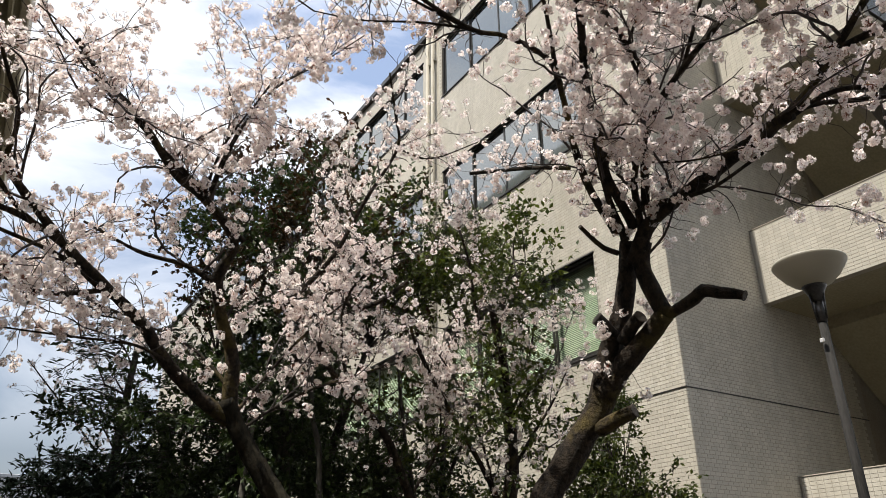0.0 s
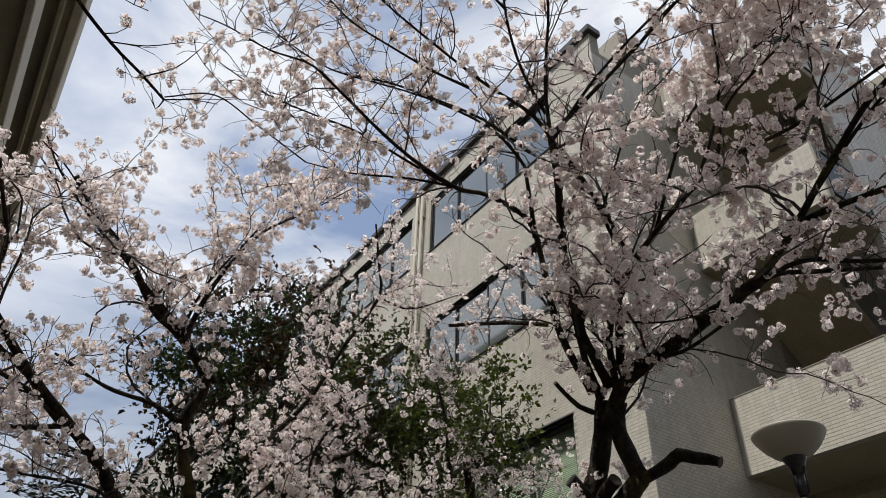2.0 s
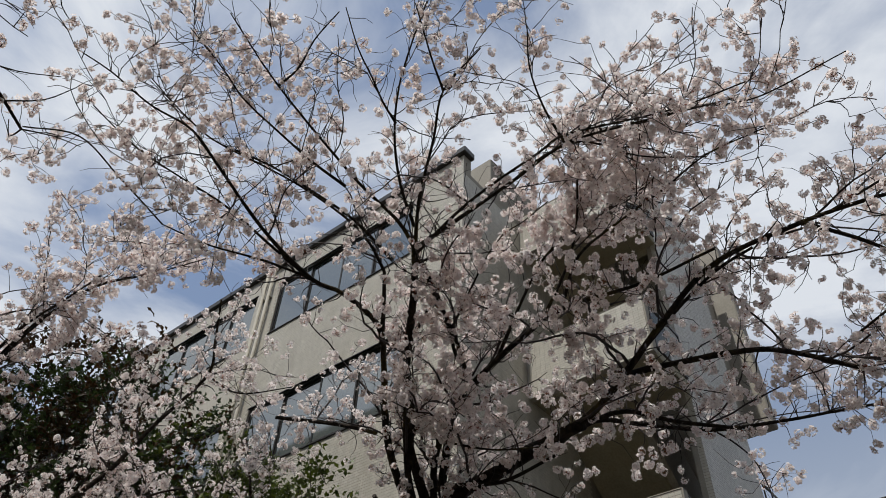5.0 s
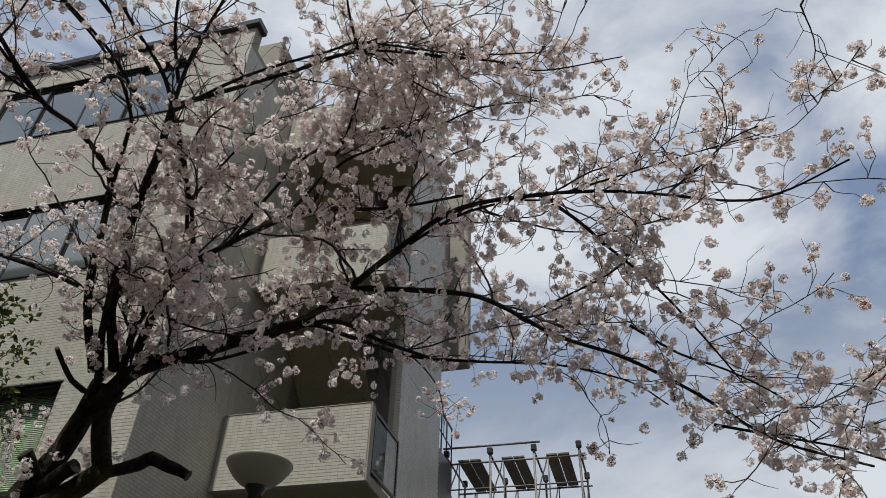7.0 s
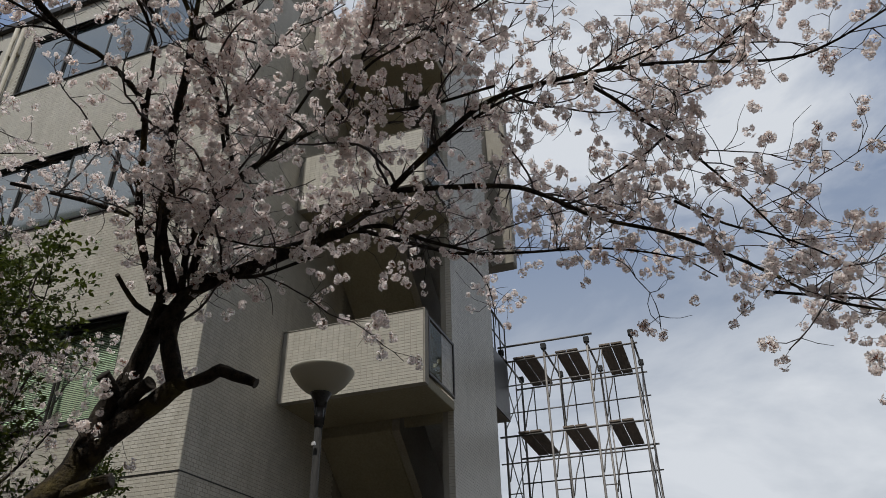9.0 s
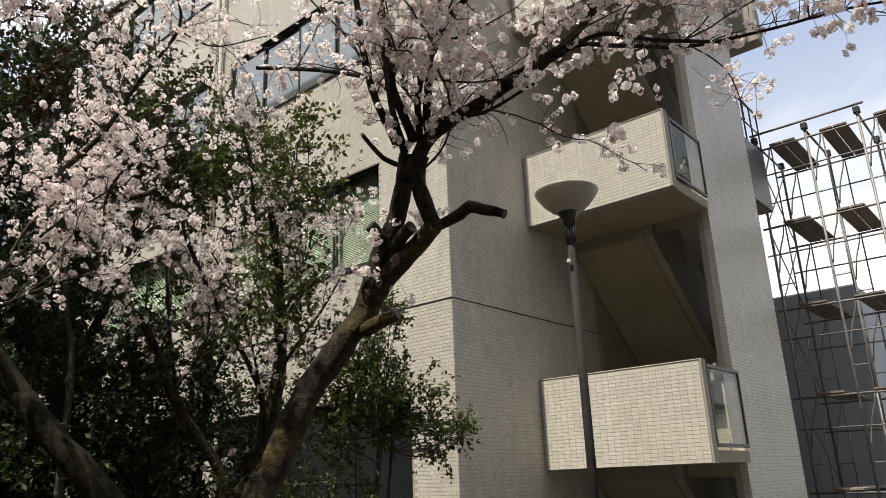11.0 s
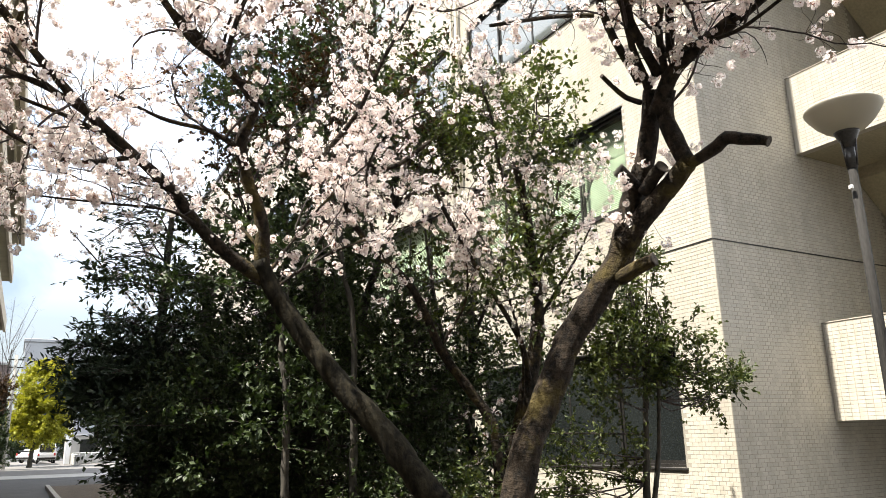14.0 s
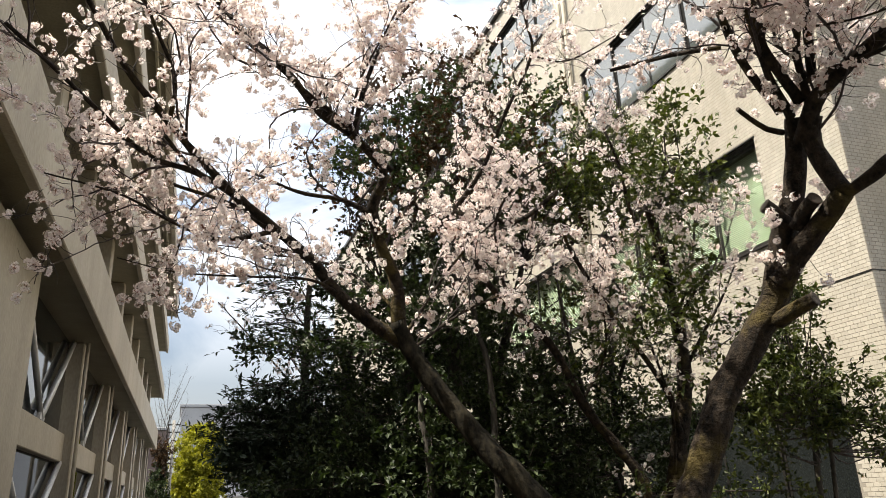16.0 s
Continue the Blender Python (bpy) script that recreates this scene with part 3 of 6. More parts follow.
for z in (1.86, 5.73, 9.46, 13.16):
    stair_flight(11.14, z, 13.4, z + 1.875, 3.99, 4.68)
    down = stair_flight(13.4, z - 1.875, 11.14, z, 4.9, 6.28)
    bm = bmesh.new()
    lower = [(0.0, -0.36), (-2.26, 1.515), (-2.26, 2.9), (0.0, 1.0)]
    ring = [[bm.verts.new((x, y, h)) for x, h in lower] for y in (-0.14, -0.004)]
    bm.faces.new(ring[0])
    bm.faces.new(ring[1][::-1])
    for q in range(4):
        bm.faces.new((ring[0][q], ring[1][q], ring[1][(q + 1) % 4], ring[0][(q + 1) % 4]))
    bmesh.ops.recalc_face_normals(bm, faces=bm.faces)
    part("stringer", bm, CONCRETE, down, "grey concrete parapet of the flight")

wall_c = wall_with_openings("wall_tower", "shaded cream tiled wall of the stair tower", ("y", 3.80), (11.17, 0.0), (13.85, 15.7), 0.2, [], GROUT)
tiles("tiling", wall_c, (11.17, 3.80, 0.0), (1, 0, 0), (0, 0, 1), (0, -1, 0), 2.68, 15.6, singles=300, near=(11.5, 3.8, 5.0))
tiles("tiling", wall_c, (11.17, 3.80, 0.0), (0, 1, 0), (0, 0, 1), (-1, 0, 0), 0.2, 15.2, bond=False)
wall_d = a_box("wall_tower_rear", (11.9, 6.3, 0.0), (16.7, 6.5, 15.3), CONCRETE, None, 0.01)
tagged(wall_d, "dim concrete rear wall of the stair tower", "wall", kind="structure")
wall_with_openings("wall_tower_side", "concrete side wall of the stair tower with tall slots", ("x", 13.65), (4.0, 0.0), (6.3, 15.3), 0.2, [(4.08, z, 4.62, z + 2.2) for z in (0.6, 4.3, 8.1, 11.8)], CONCRETE)
pent = a_box("roof_penthouse", (8.7, 6.32, ROOF - 0.52), (11.9, 9.0, 15.5), CONCRETE, None, 0.02)
tagged(pent, "dull concrete penthouse set back on the roof", "penthouse", kind="structure")
lid = a_box("tower_roof", (11.2, 4.0, 15.3), (13.65, 6.3, 15.5), SOFFIT, None, 0.02)
tagged(lid, "flat concrete roof slab of the stair tower", "roof", kind="structure")
bm = bmesh.new()
box(bm, (13.86, 4.0, 10.4), (14.95, 6.3, 15.2))
box(bm, (14.95, 3.47, 10.4), (15.3, 6.3, 15.9), 0.03)
up_block = part("tower_annex", bm, CONCRETE)
tagged(up_block, "dull concrete upper storey jutting from the tower", "wall", kind="structure")

# a landing and a short flight on the far side of the tower
side = empty("side_landing", "dark steel landing with handrails on the far side of the tower", "landing", (13.86, 3.9, 6.62))
a_box("slab", (0.0, 0.0, 0.0), (1.36, 2.3, 0.12), CONCRETE, side, 0.01)
a_box("guard_panel", (0.0, -0.03, 0.0), (1.36, -0.002, 1.32), DARK_METAL, side, 0.006, "dark steel guard panel")
tube("handrail", [(0.02, -0.015, 2.22), (1.36, -0.015, 2.22)], 0.025, DARK_METAL, side, 8)
tube("lower_rail", [(0.02, -0.015, 1.75), (1.36, -0.015, 1.75)], 0.016, DARK_METAL, side, 6)
for x in (0.04, 0.45, 0.9, 1.34):
    tube("baluster", [(x, -0.015, 1.32), (x, -0.015, 2.22)], 0.016, DARK_METAL, side, 6)

# ---- scaffold beside the tower ----
sc = empty("scaffold", "grey tube frame scaffold with three lifts of plank decks", "scaffold", (15.3, 0.0, 0.0))
POSTS = (4.02, 3.02, 2.04, 1.06)
for x in (0.0, 1.83):
    for y in POSTS:
        tube("post", [(x, y, 0.03), (x, y, 8.35)], 0.026, RUST_TUBE, sc, 8)
        a_box("coupler", (x - 0.06, y - 0.06, 8.22), (x + 0.06, y + 0.06, 8.36), BLACK, sc, 0.015)
        a_box("base_plate", (x - 0.075, y - 0.075, 0.0), (x + 0.075, y + 0.075, 0.03), RUST_TUBE, sc, 0.004)
    for lift in range(5):
        z = 1.18 + 1.725 * lift
        tube("ledger", [(x, 0.95, z - 0.04), (x, 4.15, z - 0.04)], 0.022, RUST_TUBE, sc, 6)
        tube("guard_rail", [(x, 0.95, z - 0.62), (x, 4.15, z - 0.62)], 0.016, RUST_TUBE, sc, 6)
        for y0, y1 in zip(POSTS, POSTS[1:]):
            g = 0.24
            tube("frame_arch", [(x, y0 - 0.03, z - 1.0), (x, y0 - 0.12, z - 0.55), (x, y0 - g, z - 0.2), (x, y0 - g - 0.02, z - 0.04)], 0.014, RUST_TUBE, sc, 6, bend=0.08)
            tube("frame_upright", [(x, y0 - 0.3, z - 1.7), (x, y0 - 0.3, z - 0.04)], 0.014, RUST_TUBE, sc, 6)
            tube("frame_rung", [(x, y0, z - 1.25), (x, y0 - 0.3, z - 1.25)], 0.012, RUST_TUBE, sc, 6)
for lift in range(5):
    z = 1.18 + 1.725 * lift
    for y0, y1 in zip(POSTS, POSTS[1:]):
        for k in range(2):
            a_box("plank", (-0.03, y1 + 0.22 + k * 0.26, z), (1.86, y1 + 0.46 + k * 0.26, z + 0.04), PLANK, sc, 0.004)
    for y in (POSTS[0], POSTS[-1]):
        tube("cross_brace", [(0.02, y, z - 1.6), (1.81, y, z - 0.1)], 0.012, RUST_TUBE, sc, 6)
        tube("cross_brace", [(0.02, y + 0.02, z - 0.1), (1.81, y + 0.02, z - 1.6)], 0.012, RUST_TUBE, sc, 6)
tube("top_tube", [(0.0, 1.9, 8.42), (0.0, 4.1, 8.42)], 0.024, RUST_TUBE, sc, 8)
for y in POSTS:
    tube("top_tube", [(-0.05, y, 8.22), (1.9, y, 8.22)], 0.024, RUST_TUBE, sc, 8)
low = a_box("low_annex", (18.6, 3.3, 0.0), (23.5, 8.2, 5.6), FAR_GREY, None, 0.05)
tagged(low, "low grey flat-roofed annex behind the scaffold", "building", kind="structure")

# ---- street lamp ----
lamp = empty("street_lamp", "street lamp with an upturned cream bowl on a grey pole", "street lamp", (6.10, 3.44, 0.0))
tube("pole", [(0, 0, 0.0), (0, 0, 2.1), (0, 0, 3.86)], [0.046, 0.042, 0.037], GREY_METAL, lamp, 16)
tube("base_collar", [(0, 0, 0.0), (0, 0, 0.25)], 0.09, GREY_METAL, lamp, 16)
tube("collar", [(0, 0, 3.78), (0, 0, 3.97)], 0.044, DARK_METAL, lamp, 16)
for a in (0.6, 2.7, 4.8):
    tube("strut", [(0.046 * math.cos(a), 0.046 * math.sin(a), 3.80), (0.066 * math.cos(a), 0.066 * math.sin(a), 4.04)], 0.008, DARK_METAL, lamp, 8)
a_box("bolt", (-0.082, -0.02, 3.58), (-0.06, 0.02, 3.62), PALE_METAL, lamp, 0.006)


def turned(name, profile, mat, parent, sides=40, label=""):
    """A round body from (radius, height) pairs."""
    v, f = [], []
    for r, z in profile:
        for k in range(sides):
            a = 2 * math.pi * k / sides
            v.append((r * math.cos(a), r * math.sin(a), z))
    for i in range(len(profile) - 1):
        for k in range(sides):
            m = (k + 1) % sides
            f.append((i * sides + k, i * sides + m, (i + 1) * sides + m, (i + 1) * sides + k))
    return raw(name, v, f, mat, parent, label, True)


turned("neck", [(0.02, 3.97), (0.046, 3.97), (0.06, 4.02), (0.098, 4.10), (0.108, 4.12), (0.02, 4.12)], DARK_METAL, lamp)
turned("bowl", [(0.03, 4.112), (0.112, 4.118), (0.17, 4.15), (0.24, 4.215), (0.295, 4.29), (0.315, 4.325), (0.320, 4.34), (0.316, 4.35), (0.309, 4.345), (0.285, 4.30), (0.23, 4.235), (0.16, 4.17), (0.02, 4.15)], LAMP_BOWL, lamp, label="cream translucent bowl")
turned("diffuser", [(0.309, 4.343), (0.22, 4.36), (0.11, 4.372), (0.005, 4.376)], LAMP_BOWL, lamp)

# ---- the long concrete building across the street ----
lb = empty("concrete_building", "long beige concrete building with deep sunshades and steel bracing", "building", (-0.075, -0.017, 0))
lb.rotation_euler = (0, 0, -0.0083)
Y0, Y1 = 7.5, 62.0
a_box("rear_wall", (-16.0, Y0, 0.0), (-15.8, Y1, 16.4), BEIGE, lb, 0.02)
for y in (Y0, Y1 - 0.2):
    a_box("end_wall", (-15.8, y, 0.0), (-3.4, y + 0.2, 16.4), BEIGE, lb, 0.02)
LEVELS = ((-2.14, 5.96, 7.35), (-1.92, 9.75, 10.65), (-1.88, 13.4, 14.3))
for x, z0, z1 in LEVELS:
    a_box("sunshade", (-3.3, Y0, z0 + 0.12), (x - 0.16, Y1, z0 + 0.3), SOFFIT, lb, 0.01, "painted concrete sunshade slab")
    a_box("fascia", (x - 0.16, Y0, z0), (x, Y1, z1), BEIGE, lb, 0.02)
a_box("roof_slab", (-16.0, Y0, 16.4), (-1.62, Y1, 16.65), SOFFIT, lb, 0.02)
a_box("roof_fascia", (-1.62, Y0, 16.3), (-1.38, Y1, 17.4), BEIGE, lb, 0.03)
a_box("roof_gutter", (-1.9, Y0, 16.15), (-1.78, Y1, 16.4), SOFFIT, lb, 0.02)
# added wing out of view, its height set by the shadow it throws
a_box("unseen_wing_wall", (-16.0, -6.3, 0.0), (-2.2, Y0 - 0.05, 5.8), BEIGE, lb, 0.03, "unseen lower wing added to block low sun")
a_box("unseen_wing_roof", (-16.2, -6.35, 5.8), (-1.9, Y0 - 0.05, 6.2), BEIGE, lb, 0.03)
a_box("near_wall", (-3.3, Y0 + 0.2, 0.0), (-2.72, 14.8, 5.93), BEIGE, lb, 0.03, "plain beige wall panel")
columns = [21.5 + 7.6 * i for i in range(6)]
for z0, z1 in ((0.0, 2.86), (2.86, 3.55), (6.85, 7.6), (10.65, 11.4), (14.3, 15.0)):
    if z0 == 0.0:
        continue
    a_box("spandrel", (-3.3, 14.8 if z0 < 4 else Y0, z0), (-2.94, Y1, z1), BEIGE, lb, 0.02)
for y in columns:
    a_box("column", (-3.3, y, 0.0), (-2.72, y + 0.6, 5.93), BEIGE, lb, 0.03)
    tube("rain_pipe", [(-2.62, y - 0.1, 0.0), (-2.62, y - 0.1, 5.9)], 0.05, BEIGE, lb, 8)
for k in range(10):
    y = Y0 + 1.0 + k * 5.2
    for z0, z1 in ((6.85, 9.85), (10.65, 13.5), (14.3, 16.4)):
        a_box("column", (-3.3, y, z0), (-2.6, y + 0.6, z1), BEIGE, lb, 0.03)
        a_box("window_glazing", (-3.25, y + 0.6, z0 + 0.75), (-3.2, y + 5.2, z1), DARK_PANE, lb, 0.0, "dark window glazing")
        for q in (1.7, 2.9, 4.1):
            a_box("glazing_bar", (-3.2, y + q, z0 + 0.75), (-3.14, y + q + 0.06, z1), PALE_METAL, lb, 0.0)
for y0, y1 in zip([14.2] + columns, columns + [62.0]):
    a, c = y0 + 0.6, y1
    m = (a + c) / 2
    a_box("window_glazing", (-3.16, a, 3.55), (-3.1, c, 5.95), DARK_PANE, lb, 0.0, "dark window glazing")
    a_box("window_glazing", (-3.16, a, 0.9), (-3.1, c, 2.86), DARK_PANE, lb, 0.0, "dark window glazing")
    a_box("low_wall", (-3.3, a, 0.0), (-3.0, c, 0.9), BEIGE, lb, 0.02)
    for z0, z1 in ((3.55, 5.9), (0.9, 2.84)):
        for q in (a + 0.05, c - 0.05):
            tube("brace", [(-2.98, m, z0 + 0.05), (-2.98, q, z1)], 0.07, PALE_METAL, lb, 6, "pale steel diagonal brace")
        a_box("brace_plate", (-3.02, m - 0.25, z0), (-2.94, m + 0.25, z0 + 0.25), PALE_METAL, lb, 0.01)

# added block out of view; it holds sky light off the shaded walls
rear = empty("rear_building", "unseen grey concrete block added behind the street to cut sky light", "building", (0, -6.6, 0))
a_box("wall", (-12.0, -8.0, 0.0), (8.4, 0.0, 21.0), CONCRETE, rear, 0.05)
a_box("roof_parapet", (-12.2, -8.2, 21.0), (8.6, 0.2, 21.5), CONCRETE, rear, 0.04)

# ---- far end of the street ----
far = empty("far_building", "distant grey flat-roofed block behind the yellow tree", "building", (0, 130.0, 0))
a_box("wall", (-0.3, 0, 0), (40, 14, 17.4), FAR_GREY, far, 0.1)
a_box("roof_parapet", (-0.5, -0.2, 17.4), (40.2, 14.2, 17.9), FAR_GREY, far, 0.05)
gate = empty("gatehouse", "small white rendered gatehouse with a low wall beside the street", "building", (4.25, 78.0, 0))
a_box("wall", (0.0, 0, 0), (4.5, 6, 2.5), PAVING, gate, 0.05)
a_box("roof", (-0.1, -0.1, 2.5), (4.6, 6.1, 2.68), FAR_GREY, gate, 0.03)
post = a_box("gate_post", (-0.25, -0.75, 0.0), (0.2, -0.3, 3.45), WHITE, gate, 0.03, "white rendered gate post")
a_box("post_cap", (-0.3, -0.8, 3.45), (0.25, -0.25, 3.6), PAVING, post, 0.02)
turned("finial", [(0.005, 3.98), (0.1, 3.94), (0.15, 3.84), (0.15, 3.76), (0.09, 3.66), (0.12, 3.6), (0.005, 3.6)], WHITE, post).location = (-0.025, -0.525, 0.0)
a_box("garden_wall", (0.3, -7.0, 0.0), (0.6, 0.0, 0.9), PAVING, gate, 0.03)
a_box("window_pane", (1.0, -0.03, 1.0), (2.4, 0.0, 2.2), DARK_PANE, gate, 0.0)
for i in range(9):
    tube("rail_post", [(0.3 + i * 0.5, -3.0, 0.0), (0.3 + i * 0.5, -3.0, 1.0)], 0.03, PALE_METAL, gate, 6)
tube("rail", [(0.3, -3.0, 1.0), (4.3, -3.0, 1.0)], 0.03, PALE_METAL, gate, 6)


def vehicle(name, label, at, turn, length, width, height, tall):
    v = empty(name, label, "car", at, "parked cars")
    v.rotation_euler = (0, 0, radians(turn))
    w = width / 2
    side = ([(-length / 2, 0.35), (-length / 2, 0.95), (-length / 2 + 0.15, 1.05), (-length / 2 + 0.35, height), (length * 0.22, height), (length * 0.36, 1.05), (length / 2, 0.85), (length / 2, 0.35)] if tall else
            [(-length / 2, 0.35), (-length / 2, 0.9), (-length * 0.36, 0.95), (-length * 0.22, height), (length * 0.08, height), (length * 0.26, 0.95), (length / 2, 0.75), (length / 2, 0.35)])
    bm = bmesh.new()
    l = [bm.verts.new((-w * (0.86 if z > 1.1 else 1), y, z)) for y, z in side]
    r = [bm.verts.new((w * (0.86 if z > 1.1 else 1), y, z)) for y, z in side]
    bm.faces.new(l)
    bm.faces.new(r[::-1])
    for i in range(len(side)):
        j = (i + 1) % len(side)
        bm.faces.new((l[i], r[i], r[j], l[j]))
    bmesh.ops.recalc_face_normals(bm, faces=bm.faces)
    bmesh.ops.bevel(bm, geom=list(bm.edges), offset=0.05, segments=2, affect="EDGES")
    part("body", bm, WHITE, v)
    a_box("rear_window", (-w * 0.76, -length / 2 + 0.08, 1.12), (w * 0.76, -length / 2 + 0.25, height - 0.14), DARK_PANE, v, 0.02)
    for s in (-1, 1):
        a_box("side_window", (s * w * 0.88 - 0.03, -length * 0.32, 1.08), (s * w * 0.88 + 0.03, length * 0.2, height - 0.12), DARK_PANE, v, 0.02)
        a_box("tail_light", (s * w * 0.82 - 0.08, -length / 2 - 0.02, 0.75), (s * w * 0.82 + 0.08, -length / 2 + 0.05, 1.0), RED_LAMP, v, 0.01)
        for y in (-length * 0.3, length * 0.3):
            wheel = turned("wheel", [(0.02, -0.1), (0.26, -0.1), (0.31, -0.07), (0.31, 0.07), (0.26, 0.1), (0.02, 0.1)], BLACK, v, 20)
            wheel.location = (s * (w - 0.1), y, 0.31)
            wheel.rotation_euler = (0, radians(90), 0)
            turned("rim", [(0.02, -0.115), (0.17, -0.11), (0.18, 0.11), (0.02, 0.115)], PALE_METAL, wheel, 14)
    a_box("bumper", (-w * 0.96, -length / 2 - 0.06, 0.38), (w * 0.96, -length / 2 + 0.02, 0.6), GREY_METAL, v, 0.03)
    return v


brown_house = empty("brown_house", "plain mauve-brown house past the concrete building", "building", (-1.15, 76.0, 0))
a_box("wall", (-7.0, 0, 0), (0.0, 7, 8.7), MAUVE, brown_house, 0.04)
a_box("roof_edge", (-7.15, -0.15, 8.7), (0.12, 7.15, 8.95), FAR_GREY, brown_house, 0.03)
for z in (1.1, 3.7, 6.3):
    a_box("window_pane", (-1.3, -0.03, z), (-0.5, 0.0, z + 1.2), DARK_PANE, brown_house, 0.0)
pole = empty("utility_pole", "slim grey concrete utility pole beside the street", "pole", (-0.62, 66.5, 0))
tube("shaft", [(0, 0, -0.05), (0, 0, 8.6)], 0.13, KERB, pole, 12)
for z in (7.6, 8.2):
    a_box("crossarm", (-0.55, -0.05, z), (0.55, 0.05, z + 0.09), GREY_METAL, pole, 0.01)
van = vehicle("van", "white van with a roof rack parked down the street", (2.72, 86.0, 0.0), 2, 3.9, 1.7, 1.95, True)
for x in (-0.5, 0.5):
    tube("roof_rack", [(x, -1.4, 2.02), (x, 0.8, 2.02)], 0.03, GREY_METAL, van, 6)
vehicle("car", "white saloon car parked beside the van", (2.1, 92.0, 0.0), -38, 4.2, 1.7, 1.42, False)


def bicycle(at, turn, group):
    b = empty("bicycle", "parked dark city bicycle with a wire front basket", "bicycle", at, group)
    b.rotation_euler = (radians(7), 0, radians(turn))
    for x in (-0.52, 0.52):
        ring = [(x + 0.32 * math.cos(k * math.pi / 12), 0, 0.33 + 0.32 * math.sin(k * math.pi / 12)) for k in range(25)]
        wh = tube("wheel", ring, 0.016, BLACK, b, 6)
        for k in range(6):
            a = k * math.pi / 6
            tube("spoke", [(x - 0.31 * math.cos(a), 0, 0.33 - 0.31 * math.sin(a)), (x + 0.31 * math.cos(a), 0, 0.33 + 0.31 * math.sin(a))], 0.003, PALE_METAL, wh, 4)
    for p in ([(-0.52, 0, 0.33), (-0.05, 0, 0.30), (0.38, 0, 0.72)], [(-0.05, 0, 0.30), (-0.2, 0, 0.8)], [(-0.52, 0, 0.33), (-0.18, 0, 0.68), (0.38, 0, 0.62)], [(0.52, 0, 0.33), (0.38, 0, 0.75), (0.34, 0, 0.98)]):
        tube("frame_tube", p, 0.017, GREY_METAL, b, 8)
    tube("handlebar", [(0.2, -0.27, 0.98), (0.32, -0.2, 1.0), (0.34, 0, 0.98), (0.32, 0.2, 1.0), (0.2, 0.27, 0.98)], 0.013, PALE_METAL, b, 8)
    a_box("saddle", (-0.33, -0.08, 0.8), (-0.08, 0.08, 0.87), BLACK, b, 0.025)
    bk = bmesh.new()
    for k in range(6):
        box(bk, (0.42, -0.17, 0.72 + k * 0.045), (0.72, -0.165, 0.725 + k * 0.045))
        box(bk, (0.42, 0.165, 0.72 + k * 0.045), (0.72, 0.17, 0.725 + k * 0.045))
        box(bk, (0.715, -0.165, 0.72 + k * 0.045), (0.72, 0.165, 0.725 + k * 0.045))
        box(bk, (0.42, -0.165, 0.72 + k * 0.045), (0.425, 0.165, 0.725 + k * 0.045))
    box(bk, (0.42, -0.17, 0.71), (0.72, 0.17, 0.715))
    part("basket", bk, GREY_METAL, b)
    return b


first = bicycle((-1.75, 30.0, 0.0), 20, "bicycles along the building")
for i in range(1, 6):
    copy_thing(first, pose(-1.75 + 0.08 * (i % 3), 30.0 + 0.85 * i, 0.0, 6, 0, 20 + 7 * math.sin(i * 2.3)))
# ---- trees ----
class Tree:
    """A tree in the making: its limbs so far, its twigs and where its blossoms or leaves sit."""
    def __init__(self, name, label, category, at, seed, group=""):
        self.top = empty(name, label, category, at, group)
        self.at = np.array(at, dtype=float)
        self.rng = np.random.default_rng(seed)
        self.lines, self.bare = [], []
        self.v, self.f, self.count = [], [], 0
        self.spots = []

    def twig(self, pts, r0, r1, sides=4):
        v, f = tube_arrays(pts, np.linspace(r0, r1, len(pts)), sides)
        self.v.append(v - self.at)
        self.f.append(f + self.count)
        self.count += len(v)


def limb(tree, name, r0, r1, points, bark=None):
    """One tapering, slightly knotted limb through the points."""
    pts = spline(points, 0.05)
    n = len(pts)
    s = np.linspace(0, 1, n)
    radii = r0 + (r1 - r0) * s ** (0.6 if name == "limb" else 0.85)
    wob = np.array([noise.noise_vector(Vector(p) * 3.1) for p in pts]) * 0.25 * radii[:, None]
    wob[0] = 0
    pts = pts + wob
    sides = 14 if r0 > 0.05 else 8
    v, f = tube_arrays(pts, radii, sides)
    if r0 > 0.02:
        ring = np.repeat(np.arange(n), sides)
        lump = np.array([noise.noise(Vector(p) * 6.0) * (0.26 if name == "cut_stub" else 0.16) + noise.noise(Vector(p) * 19.0) * 0.09 for p in v])
        v = v + (v - pts[ring]) * lump[:, None]
    ob = raw(name, v - tree.at, f, bark or BARK, tree.top, "", True)
    bm = bmesh.new()
    bm.from_mesh(ob.data)
    bmesh.ops.holes_fill(bm, edges=[e for e in bm.edges if e.is_boundary], sides=0)
    bm.to_mesh(ob.data)
    bm.free()
    if name == "cut_stub":
        n_end, q = pts[-1] - pts[-2], pts[-1] - tree.at
        n_end /= np.linalg.norm(n_end)
        disc_v, disc_f = tube_arrays([q, q + n_end * 0.004], [radii[-1] * 1.02, radii[-1] * 0.9], 14)
        face = raw("cut_face", disc_v, disc_f, CUT_WOOD, ob, "weathered cut wood")
        cap = bmesh.new()
        cap.from_mesh(face.data)
        bmesh.ops.holes_fill(cap, edges=[e for e in cap.edges if e.is_boundary], sides=0)
        cap.to_mesh(face.data)
        cap.free()
    if name == "bare_shoot":
        tree.bare.append((pts, radii))
    elif name not in ("trunk", "cut_stub"):
        tree.lines.append((pts, radii))
    return ob


